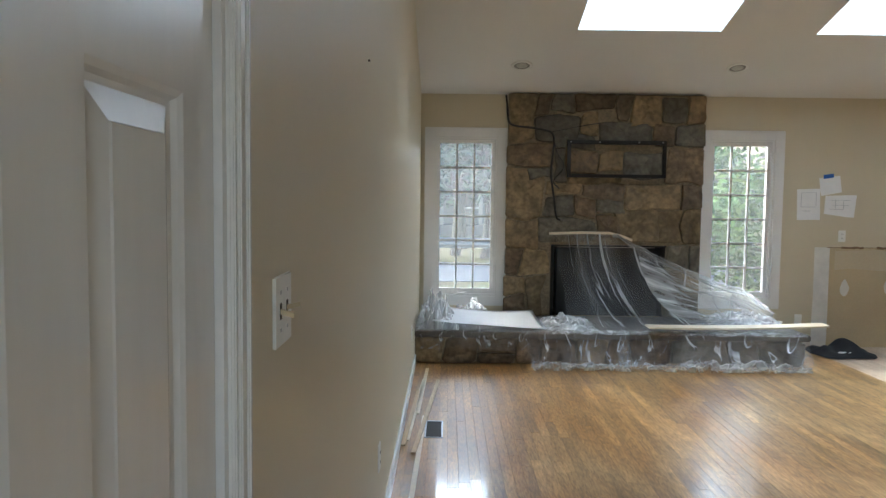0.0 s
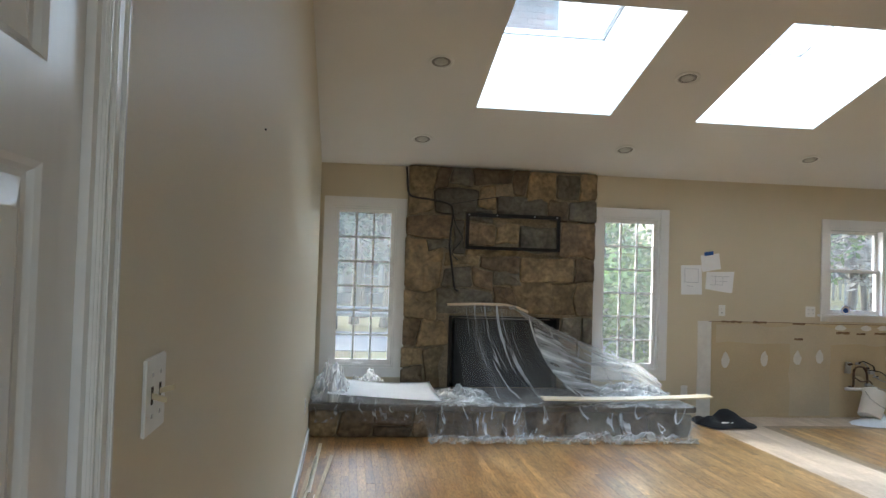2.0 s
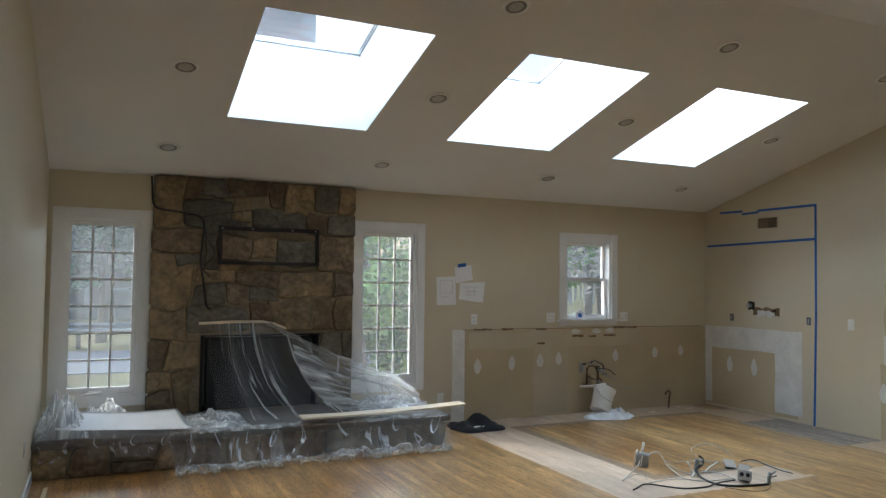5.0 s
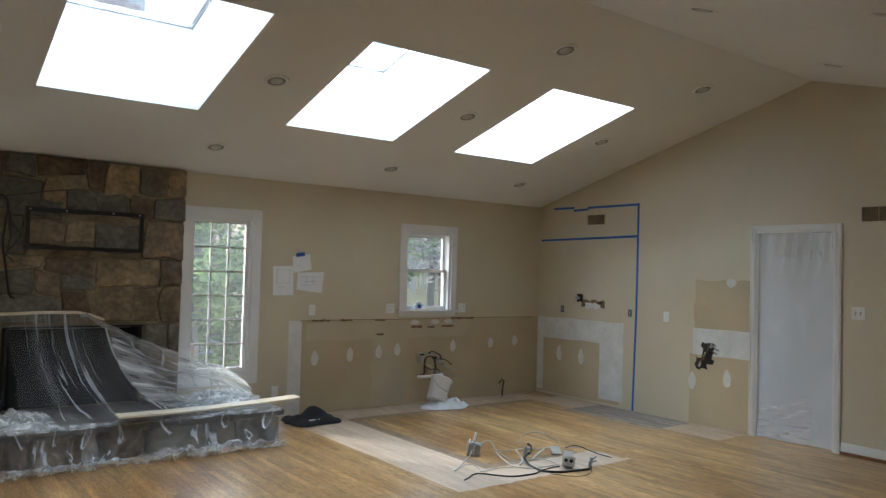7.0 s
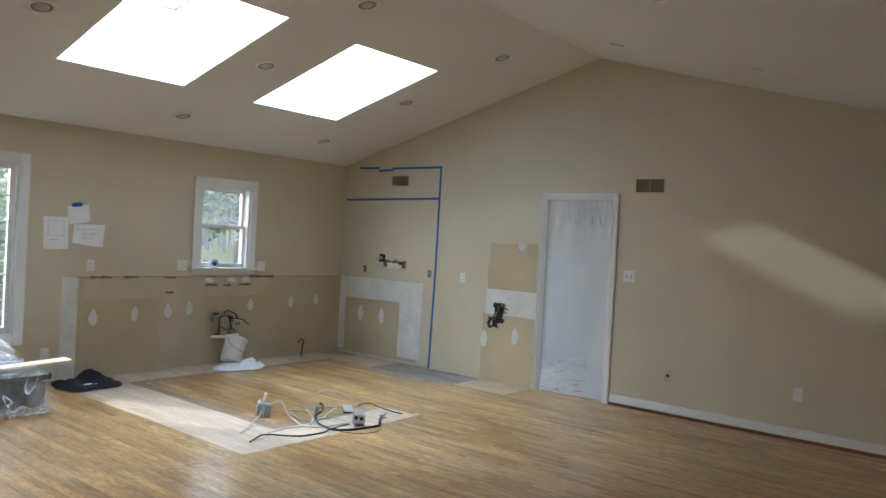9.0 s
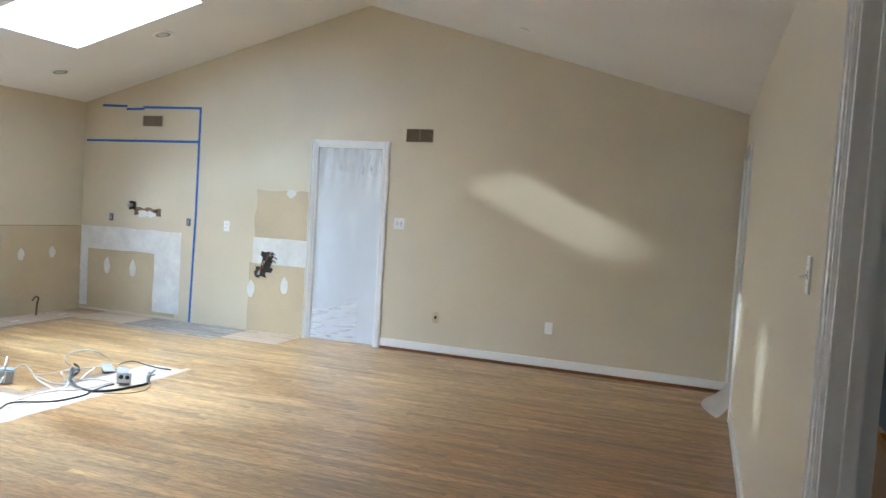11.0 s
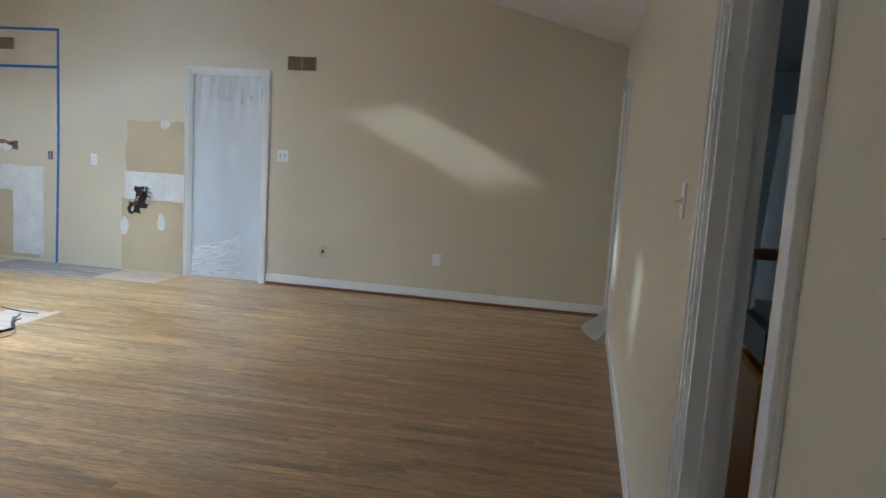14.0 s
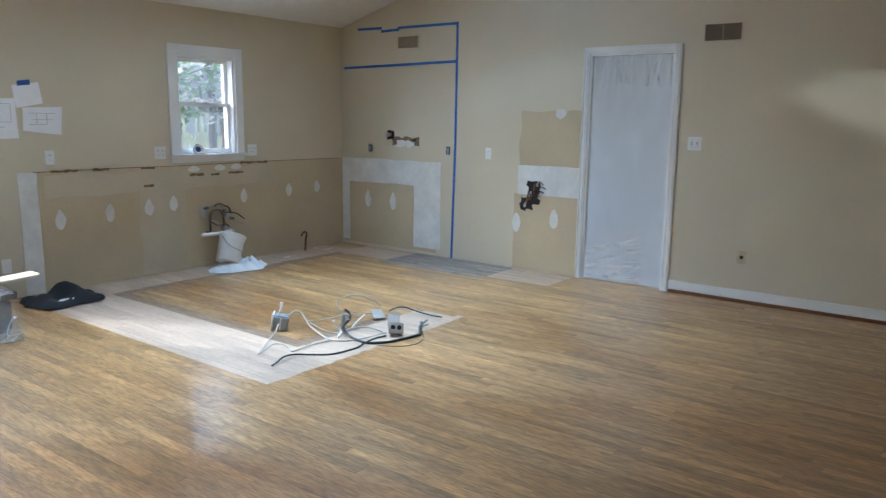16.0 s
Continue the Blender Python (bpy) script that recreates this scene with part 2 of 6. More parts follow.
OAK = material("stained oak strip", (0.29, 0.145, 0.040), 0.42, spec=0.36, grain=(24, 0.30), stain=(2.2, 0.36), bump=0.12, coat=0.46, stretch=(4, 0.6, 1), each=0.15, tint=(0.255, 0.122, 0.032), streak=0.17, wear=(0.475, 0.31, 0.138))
RAW = material("raw pale oak strip", (0.50, 0.385, 0.275), 0.6, grain=(24, 0.1), stain=(2.2, 0.13), bump=0.15, stretch=(3, 0.8, 1), each=0.05, tint=(0.45, 0.345, 0.25))
GREY = material("grey stained subfloor", (0.21, 0.185, 0.165), 0.6, grain=(24, 0.2), stain=(4, 0.25), bump=0.15, each=0.1, tint=(0.30, 0.26, 0.22))
EDGE = material("dark dirty oak edge", (0.22, 0.15, 0.09), 0.5, grain=(24, 0.3), stain=(6, 0.3), bump=0.15, stretch=(5, 0.45, 1))
UNDER = material("dark subfloor", (0.035, 0.022, 0.014), 0.8)
STONES = [
    material("tan fieldstone", (0.255, 0.182, 0.09), 0.7, grain=(22, 0.35), stain=(7, 0.4), bump=0.9, each=0.2, tint=(0.205, 0.15, 0.08)),
    material("brown fieldstone", (0.17, 0.115, 0.06), 0.7, grain=(22, 0.4), stain=(7, 0.4), bump=0.9, each=0.22, tint=(0.135, 0.10, 0.062)),
    material("grey fieldstone", (0.145, 0.122, 0.082), 0.7, grain=(22, 0.35), stain=(7, 0.35), bump=0.9, each=0.22, tint=(0.112, 0.10, 0.076)),
]
MORTAR = material("brown mortar", (0.25, 0.20, 0.13), 0.9, grain=(60, 0.25), stain=(6, 0.2), bump=0.6)
SLATE = material("hearth slab", (0.10, 0.085, 0.07), 0.6, grain=(25, 0.25), stain=(4, 0.2), bump=0.4)
SOOT = material("sooty firebrick", (0.012, 0.011, 0.010), 0.9, bump=0.3)
BLACK = material("black steel", (0.012, 0.012, 0.013), 0.4, metal=0.3, bump=0.05)
RUBBER = material("black cable sheath", (0.015, 0.015, 0.016), 0.5, bump=0.05)
BARE = material("bare drywall paper", (0.525, 0.43, 0.272), 0.85, grain=(80, 0.04), stain=(1.6, 0.09), bump=0.15)
BAREDARK = material("torn drywall", (0.20, 0.13, 0.07), 0.9, grain=(70, 0.3), stain=(14, 0.35), bump=0.5)
COMPOUND = material("white joint compound", (0.71, 0.695, 0.655), 0.75, grain=(20, 0.03), stain=(5, 0.09), bump=0.06)
BLUETAPE = material("blue painter's tape", (0.028, 0.12, 0.46), 0.6, grain=(90, 0.15), stain=(14, 0.2), bump=0.3)
WHITE = material("white plastic", (0.82, 0.81, 0.78), 0.35, grain=(40, 0.02), stain=(9, 0.04), bump=0.04)
ALMOND = material("almond toggle plastic", (0.55, 0.45, 0.28), 0.4, bump=0.05)
PALEBARE = material("greyish drywall paper", (0.535, 0.46, 0.325), 0.85, grain=(80, 0.04), stain=(2.0, 0.1), bump=0.15)
CORD = material("dull off-white cord", (0.50, 0.475, 0.43), 0.5, grain=(40, 0.05), stain=(9, 0.1), bump=0.04)
# for thin sheets that stand in for the shade inside openings
DARK = material("near-black shade of openings", (0.02, 0.016, 0.012), 0.9, bump=0.2)
PAPER = material("white paper", (0.84, 0.84, 0.84), 0.7, grain=(30, 0.02), stain=(6, 0.03), bump=0.1)
INK = material("grey print", (0.42, 0.43, 0.46), 0.8, bump=0)
PINE = material("pale pine", (0.69, 0.585, 0.42), 0.55, grain=(24, 0.12), stain=(5, 0.1), bump=0.1, stretch=(0.3, 4, 4))
LATH = material("brown trim offcut", (0.40, 0.27, 0.13), 0.6, grain=(24, 0.2), stain=(5, 0.2), bump=0.1, stretch=(4, 0.3, 4))
BRASS = material("tan vent enamel", (0.33, 0.27, 0.18), 0.5, bump=0.05)
GREYMETAL = material("galvanised metal", (0.42, 0.42, 0.42), 0.4, metal=0.8, grain=(40, 0.1), bump=0.1)
GREYPLASTIC = material("blue-grey device plastic", (0.30, 0.33, 0.36), 0.45, bump=0.05)
COPPER = material("dull copper", (0.13, 0.085, 0.055), 0.45, metal=0.6, stain=(20, 0.4), bump=0.1)
CLOTH = material("black cloth", (0.013, 0.013, 0.015), 0.9, grain=(120, 0.3), bump=0.5)
RAG = material("white cloth", (0.72, 0.73, 0.74), 0.9, grain=(90, 0.06), stain=(9, 0.1), bump=0.4)
SPLINTER = material("splintered wood", (0.16, 0.07, 0.03), 0.8, grain=(40, 0.4), bump=0.5)
BRICK = material("chimney brick", (0.21, 0.125, 0.10), 0.85, grain=(40, 0.2), stain=(6, 0.15), bump=0.5, each=0.3, tint=(0.24, 0.15, 0.115))
LIMEMORTAR = material("pale mortar", (0.33, 0.30, 0.27), 0.9, grain=(40, 0.1), bump=0.3)
FILM = sheet_plastic("clear polythene film", base=0.05, soft=0.20, line=0.6, scale=(9, 0.4), lines=(11, 0.4), width=0.02, crinkle=0.25, twist=0.35)
LAYER = sheet_plastic("doubled polythene film", (0.90, 0.90, 0.89), base=0.19, soft=0.40, line=0.5, scale=(1.4, 4), lines=(1.2, 6), width=0.03, through=0.4, crinkle=0.4)
EDGEFILM = sheet_plastic("hanging polythene film", (0.90, 0.90, 0.89), base=0.05, soft=0.16, line=0.5, scale=(9, 0.9), lines=(7, 0.9), width=0.018, through=0.2, crinkle=0.5, twist=0.8)
MILKY = sheet_plastic("milky polythene film", (0.87, 0.88, 0.90), 0.25, base=0.74, soft=0.10, line=0.0, scale=(2, 2), lines=(5, 8), through=0.65, crinkle=0.1)
# the haze imitates overbright windows
GLASS = pane_glass("window glass with a glare veil", 0.022)
# grey tint added to weaken the sunlight through the skylights
ACRYLIC = pane_glass("sun-dimming skylight acrylic", 0.008, 0.66)


# ---- building helpers ----
def box(bm, x0, x1, y0, y1, z0, z1):
    v = [bm.verts.new(p) for p in ((x0, y0, z0), (x1, y0, z0), (x1, y1, z0), (x0, y1, z0), (x0, y0, z1), (x1, y0, z1), (x1, y1, z1), (x0, y1, z1))]
    for f in ((3, 2, 1, 0), (4, 5, 6, 7), (0, 1, 5, 4), (1, 2, 6, 5), (2, 3, 7, 6), (3, 0, 4, 7)):
        bm.faces.new([v[i] for i in f])
    return v


def boxes(*rows, bevel=0.0):
    bm = bmesh.new()
    for r in rows:
        box(bm, *r)
    if bevel:
        bmesh.ops.bevel(bm, geom=bm.edges[:], offset=bevel, segments=2, affect="EDGES", clamp_overlap=True)
    return bm


def tube(points, r, sides=8, smooth=4, taper=1.0):
    """A round rod or cord along points."""
    p = [Vector(q) for q in points]
    if smooth > 1 and len(p) > 2:
        q = [p[0] * 2 - p[1], *p, p[-1] * 2 - p[-2]]
        p = [0.5 * (2 * b + (c - a) * s + (2 * a - 5 * b + 4 * c - d) * s * s + (3 * b - a - 3 * c + d) * s**3) for a, b, c, d in zip(q, q[1:], q[2:], q[3:]) for s in (k / smooth for k in range(smooth))] + [p[-1]]
    bm, rings = bmesh.new(), []
    for i, c in enumerate(p):
        ahead = (p[min(i + 1, len(p) - 1)] - p[max(i - 1, 0)]).normalized()
        side = ahead.cross((0, 0, 1) if abs(ahead.z) < 0.9 else (1, 0, 0)).normalized()
        up = side.cross(ahead)
        rad = r * (1 + (taper - 1) * i / max(1, len(p) - 1))
        rings.append([bm.verts.new(c + rad * (math.cos(a) * side + math.sin(a) * up)) for a in (k * math.tau / sides for k in range(sides))])
    for a, b in zip(rings, rings[1:]):
        for k in range(sides):
            bm.faces.new((a[k], a[(k + 1) % sides], b[(k + 1) % sides], b[k]))
    bm.faces.new(rings[0][::-1])
    bm.faces.new(rings[-1])
    return bm


def lathe(profile, centre=(0, 0, 0), sides=24):
    """A turned shape from (radius, height) pairs."""
    bm, rings = bmesh.new(), []
    for r, h in profile:
        rings.append([bm.verts.new((centre[0] + r * math.cos(a), centre[1] + r * math.sin(a), centre[2] + h)) for a in (k * math.tau / sides for k in range(sides))])
    for a, b in zip(rings, rings[1:]):
        for k in range(sides):
            bm.faces.new((a[k], a[(k + 1) % sides], b[(k + 1) % sides], b[k]))
    bm.faces.new(rings[0][::-1])
    bm.faces.new(rings[-1])
    return bm


def cloth(nu, nv, place, thick=0.0):
    """A sheet laid by place(u, v), u and v from 0 to 1."""
    bm = bmesh.new()
    g = [[bm.verts.new(place(i / nu, j / nv)) for j in range(nv + 1)] for i in range(nu + 1)]
    for i in range(nu):
        for j in range(nv):
            bm.faces.new((g[i][j], g[i + 1][j], g[i + 1][j + 1], g[i][j + 1]))
    uv, at = bm.loops.layers.uv.new("sheet"), {g[i][j]: (i / nu, j / nv) for i in range(nu + 1) for j in range(nv + 1)}
    for f in bm.faces:
        for loop in f.loops:
            loop[uv].uv = at[loop.vert]
    if thick:
        bmesh.ops.solidify(bm, geom=bm.faces[:], thickness=thick)
    return bm


def slab(outline, at, depth, axis):
    """A flat piece with the given outline, from the wall plane at out to at + depth, along axis x or y."""
    bm = bmesh.new()
    put = (lambda a, b, d: (d, a, b)) if axis == "x" else (lambda a, b, d: (a, d, b))
    low, top = [[bm.verts.new(put(a, b, d)) for a, b in outline] for d in (at, at + depth)]
    bm.faces.new(top)
    bm.faces.new(low[::-1])
    for k in range(len(outline)):
        j = (k + 1) % len(outline)
        bm.faces.new((low[k], low[j], top[j], top[k]))
    bmesh.ops.recalc_face_normals(bm, faces=bm.faces[:])
    return bm


def mesh_of(name, bm, mat, smooth=False):
    me = bpy.data.meshes.new(name)
    bm.to_mesh(me)
    bm.free()
    me.materials.append(mat)
    if smooth:
        me.polygons.foreach_set("use_smooth", [True] * len(me.polygons))
    return me


def solid(name, bm, mat, label, category="", kind="", group="", smooth=False):
    return tagged(new(name, mesh_of(name, bm, mat, smooth)), label, category, group, kind)


def thing(name, label, category, base=(0, 0, 0), group="", kind=""):
    ob = new(name)
    ob.location = base
    ob.empty_display_size = 0.1
    return tagged(ob, label, category, group, kind)


def part(name, bm, mat, parent, label="", smooth=False, kind=""):
    """One mesh under a thing or a part, given in the world's places."""
    ob = new(name, mesh_of(name, bm, mat, smooth) if isinstance(bm, bmesh.types.BMesh) else bm)
    ob.parent = parent
    if not parent.parent:
        ob.matrix_parent_inverse = Matrix.Translation(-parent.location)
    return tagged(ob, label, kind=kind)


def holed(u0, u1, v0, v1, holes):
    """Rectangles that fill a rectangle round its holes (each u0, u1, v0, v1)."""
    us = sorted({u0, u1, *(h[0] for h in holes), *(h[1] for h in holes)})
    out = []
    for a, b in zip(us, us[1:]):
        cut = sorted((h[2], h[3]) for h in holes if h[0] < (a + b) / 2 < h[1])
        low = v0
        for c, d in cut:
            if c > low:
                out.append((a, b, low, c))
            low = d
        if v1 > low:
            out.append((a, b, low, v1))
    return out


rnd = random.Random(7)

# ---- the room: walls, floor, ceilings ----
XE, YS, EAVE, RIDGE_Y, PITCH = 7.57, -7.36, 2.472, -3.68, 0.280
RIDGE = EAVE - PITCH * RIDGE_Y
TH = 0.15
TS = 0.107  # the south wall is a thin partition
SKYLIGHTS = ((1.312, 2.48, -2.709, -1.256), (3.265, 4.38, -2.67, -1.224), (5.155, 6.262, -2.62, -1.19))
WIN1, WIN2, WIN3 = (0.135, 0.76, 0.47, 2.05), (2.86, 3.50, 0.47, 2.05), (5.40, 6.06, 1.10, 2.03)
EDOOR = (-3.925, -3.14, 0.0, 2.06)
WDOOR = (-7.305, -6.545, 0.0, 2.05)
SDOOR, ENTRY, SFAR = (1.757, 2.47, 0.0, 2.05), (0.06, 1.22, 0.0, 2.10), (6.60, 7.44, 0.0, 2.05)

bm = bmesh.new()
for a, b, c, d in holed(-TH, XE + TH, 0.0, EAVE + 0.1, [WIN1, WIN2, WIN3, (1.30, 2.43, 0.2, 1.0)]):
    box(bm, a, b, 0, TH, c, d)
wall_north = solid("wall_north", bm, PAINT, "beige painted wall with windows and stone fireplace", kind="structure")


def gable(bm, x0, x1):
    """The triangle over the eaves."""
    for y0, y1, z0, z1 in ((YS - TS, RIDGE_Y, EAVE, RIDGE), (RIDGE_Y, TH, RIDGE, EAVE)):
        v = [bm.verts.new(p) for x in (x0, x1) for p in ((x, y0, EAVE), (x, y1, EAVE), (x, y1, z1 + 0.1), (x, y0, z0 + 0.1))]
        for f in ((3, 2, 1, 0), (4, 5, 6, 7), (0, 1, 5, 4), (1, 2, 6, 5), (2, 3, 7, 6), (3, 0, 4, 7)):
            bm.faces.new([v[i] for i in f])


bm = bmesh.new()
for a, b, c, d in holed(YS, 0, 0.0, EAVE, [EDOOR]):
    box(bm, XE, XE + TH, a, b, c, d)
gable(bm, XE, XE + TH)
wall_east = solid("wall_east", bm, PAINT, "beige painted gable wall with stripped kitchen corner", kind="structure")
bm = bmesh.new()
for a, b, c, d in holed(YS, 0, 0.0, EAVE, [WDOOR]):
    box(bm, -TH, 0, a, b, c, d)
gable(bm, -TH, 0)
wall_west = solid("wall_west", bm, PAINT, "beige painted gable wall with a white door", kind="structure")
bm = bmesh.new()
for a, b, c, d in holed(-TH, XE + TH, 0.0, EAVE + 0.1, [SDOOR, ENTRY, SFAR]):
    box(bm, a, b, YS - TS, YS, c, d)
wall_south = solid("wall_south", bm, PAINT, "beige painted wall with a doorway to a dark room", kind="structure")

# ceilings: two slopes
SLOPE = math.hypot(1, PITCH)
UP = Vector((0, PITCH, 1)) / SLOPE
ALONG = Vector((0, -1, PITCH)) / SLOPE


def sloped(bm, x0, x1, y0, y1, n0, n1):
    """A block on the north slope, between depths n0 and n1 over the ceiling."""
    v = [bm.verts.new(Vector((x, y, EAVE - PITCH * y)) + UP * n) for n in (n0, n1) for x, y in ((x0, y0), (x1, y0), (x1, y1), (x0, y1))]
    for f in ((3, 2, 1, 0), (4, 5, 6, 7), (0, 1, 5, 4), (1, 2, 6, 5), (2, 3, 7, 6), (3, 0, 4, 7)):
        bm.faces.new([v[i] for i in f])


wells = list(SKYLIGHTS)
bm = bmesh.new()
for a, b, c, d in holed(-TH, XE + TH, RIDGE_Y, TH, wells):
    sloped(bm, a, b, d, c, 0, 0.1)
bmesh.ops.recalc_face_normals(bm, faces=bm.faces[:])
ceiling_north = solid("ceiling_north", bm, CEILING, "white sloped ceiling with three skylights", kind="structure")
bm = bmesh.new()
v = [bm.verts.new((x, y, z + n)) for n in (0, 0.12) for x, y, z in ((-TH, RIDGE_Y, RIDGE), (XE + TH, RIDGE_Y, RIDGE), (XE + TH, YS - TS, EAVE - PITCH * TH), (-TH, YS - TS, EAVE - PITCH * TH))]
for f in ((3, 2, 1, 0), (4, 5, 6, 7), (0, 1, 5, 4), (1, 2, 6, 5), (2, 3, 7, 6), (3, 0, 4, 7)):
    bm.faces.new([v[i] for i in f])
bmesh.ops.recalc_face_normals(bm, faces=bm.faces[:])
ceiling_south = solid("ceiling_south", bm, CEILING, "white sloped ceiling", kind="structure")
WELL = 0.76
bm = bmesh.new()
for a, b, c, d in holed(-0.4, XE + 0.4, RIDGE_Y + 0.2, 0.1, [(a - 0.05, b + 0.05, c - 0.05, d + 0.05) for a, b, c, d in wells]):
    sloped(bm, a, b, d, c, WELL - 0.14, WELL - 0.04)
v = [bm.verts.new((x, y, z + n)) for n in (0, 0.1) for x, y, z in ((-0.4, RIDGE_Y + 0.0, RIDGE + 0.66), (XE + 0.4, RIDGE_Y + 0.0, RIDGE + 0.66), (XE + 0.4, YS - 0.5, EAVE + 0.52), (-0.4, YS - 0.5, EAVE + 0.52))]
for f in ((3, 2, 1, 0), (4, 5, 6, 7), (0, 1, 5, 4), (1, 2, 6, 5), (2, 3, 7, 6), (3, 0, 4, 7)):
    bm.faces.new([v[i] for i in f])
SHINGLE = material("grey asphalt shingle", (0.07, 0.068, 0.065), 0.9, spec=0.1, grain=(40, 0.3), bump=0.5)
bmesh.ops.recalc_face_normals(bm, faces=bm.faces[:])
roof = solid("roof", bm, SHINGLE, "grey shingle roof over the sloped ceilings", kind="structure")

for x0, x1, SKY_Y1, SKY_Y0 in SKYLIGHTS:
    sk = thing("skylight", "white plastered skylight shaft with a clear pane", "skylight", (x0, SKY_Y0, EAVE - PITCH * SKY_Y0), "skylights")
    e = 0.03
    for a, b, c, d in ((x0 - e, x0, SKY_Y0 + e, SKY_Y1 - e), (x1, x1 + e, SKY_Y0 + e, SKY_Y1 - e), (x0, x1, SKY_Y0 + e, SKY_Y0), (x0, x1, SKY_Y1, SKY_Y1 - e)):
        bm = bmesh.new()
        sloped(bm, a, b, c, d, 0.1, WELL)
        bmesh.ops.recalc_face_normals(bm, faces=bm.faces[:])
        part("shaft_wall", bm, CEILING, sk)
    for a, b, c, d in ((x0, x0 + 0.012, SKY_Y0, SKY_Y1), (x1 - 0.012, x1, SKY_Y0, SKY_Y1), (x0 + 0.012, x1 - 0.012, SKY_Y0, SKY_Y0 - 0.012), (x0 + 0.012, x1 - 0.012, SKY_Y1 + 0.012, SKY_Y1)):
        bm = bmesh.new()
        sloped(bm, a, b, c, d, WELL - 0.02, WELL + 0.03)
        bmesh.ops.recalc_face_normals(bm, faces=bm.faces[:])
        part("sash", bm, GREYMETAL, sk, "thin metal sash")
    bm = bmesh.new()
    sloped(bm, x0 + 0.01, x1 - 0.01, SKY_Y0 - 0.01, SKY_Y1 + 0.01, WELL + 0.004, WELL + 0.01)
    bmesh.ops.recalc_face_normals(bm, faces=bm.faces[:])
    part("pane", bm, ACRYLIC, sk, "acrylic pane greyed to dim the sun")

# the spaces next door, closed round against stray light; hall and closet box unseen
# the hall's open south end is made up for the fill lamp
bm = bmesh.new()
for r in (
    (-0.25, -0.10, -9.6, YS - TS, 0, 2.4), (1.45, 1.60, -9.6, YS - TS, 0, 2.4), (-0.25, 0.05, -9.75, -9.6, 0, 2.4), (1.3, 1.60, -9.75, -9.6, 0, 2.4), (0.05, 1.3, -9.75, -9.6, 0, 0.08), (0.05, 1.3, -9.75, -9.6, 2.12, 2.4), (-0.25, 1.60, -9.75, YS - TS, 2.4, 2.5),
):
    box(bm, *r)
solid("wall_hall", bm, PAINT, "unseen beige hall added behind the entry opening", kind="structure")
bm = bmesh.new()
# unseen window opening, added to let the fill in
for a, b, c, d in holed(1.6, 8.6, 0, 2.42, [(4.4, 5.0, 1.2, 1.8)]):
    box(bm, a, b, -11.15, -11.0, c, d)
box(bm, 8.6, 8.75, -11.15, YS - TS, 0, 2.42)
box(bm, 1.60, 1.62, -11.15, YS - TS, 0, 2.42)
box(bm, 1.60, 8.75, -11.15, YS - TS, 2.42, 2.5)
# the walls' dark colour stands in for the gloom of an unlit room
solid("wall_side_room", bm, material("wall colour with the room's shade in it", (0.10, 0.105, 0.095), 0.7, grain=(120, 0.03), stain=(1.2, 0.1)), "walls of the dark neighbouring room", kind="structure")
bm = bmesh.new()
for a, b, c, d in holed(-5.6, -1.6, 0, 2.42, [(-4.6, -2.6, 0.7, 2.1)]):
    box(bm, 11.4, 11.5, a, b, c, d)
box(bm, XE + TH, 11.5, -5.7, -5.6, 0, 2.42)
box(bm, XE + TH, 11.5, -1.6, -1.5, 0, 2.42)
box(bm, XE + TH, 11.5, -5.7, -1.5, 2.42, 2.5)
solid("wall_back_room", bm, CEILING, "white walls of the room behind the sheeted doorway", kind="structure")
bm = boxes((-3.0, -TH, -7.8, -5.9, -0.02, 2.4))
bmesh.ops.reverse_faces(bm, faces=bm.faces[:])
solid("wall_closet", bm, PAINT, "unseen closed box behind the white door", kind="structure")

# floor: a dark bed with oak strips laid north to south
floor = solid("floor", boxes((-0.3, 11.6, -11.2, TH, -0.12, -0.016)), UNDER, "worn oak strip floor with pale unfinished patches", kind="structure")


def floor_kind(x, y):
    """Which finish the floor has at a place: the footprints of the old cabinets are unfinished."""
    wave = 0.02 * noise.noise((x * 3, y * 3, 0))
    if 3.86 < x < 4.44 and -3.11 < y < -0.30 or 3.86 < x < 5.66 - (y + 2.85) * 0.2 and -3.11 < y < -2.72:
        return RAW
    if 4.05 < x < 7.3 and y > -0.44 + wave or x > 7.02 and -0.44 > y > -1.15:
        return RAW
    if x > 6.95 and -2.42 < y <= -1.15 + wave:
        return GREY
    if x > 7.05 and -3.08 < y <= -2.42:
        return RAW
    if 4.36 < x < 4.50 and -2.78 < y < -0.44 or 4.36 < x < 5.5 and -2.78 < y < -2.62 or 4.36 < x < 7.02 and -0.55 < y < -0.43:
        return EDGE
    return OAK


def strip(bm, x0, x1, y0, y1, lift):
    box(bm, x0 + 0.0004, x1 - 0.0004, y0 + 0.0006, y1 - 0.0006, -0.016, lift)


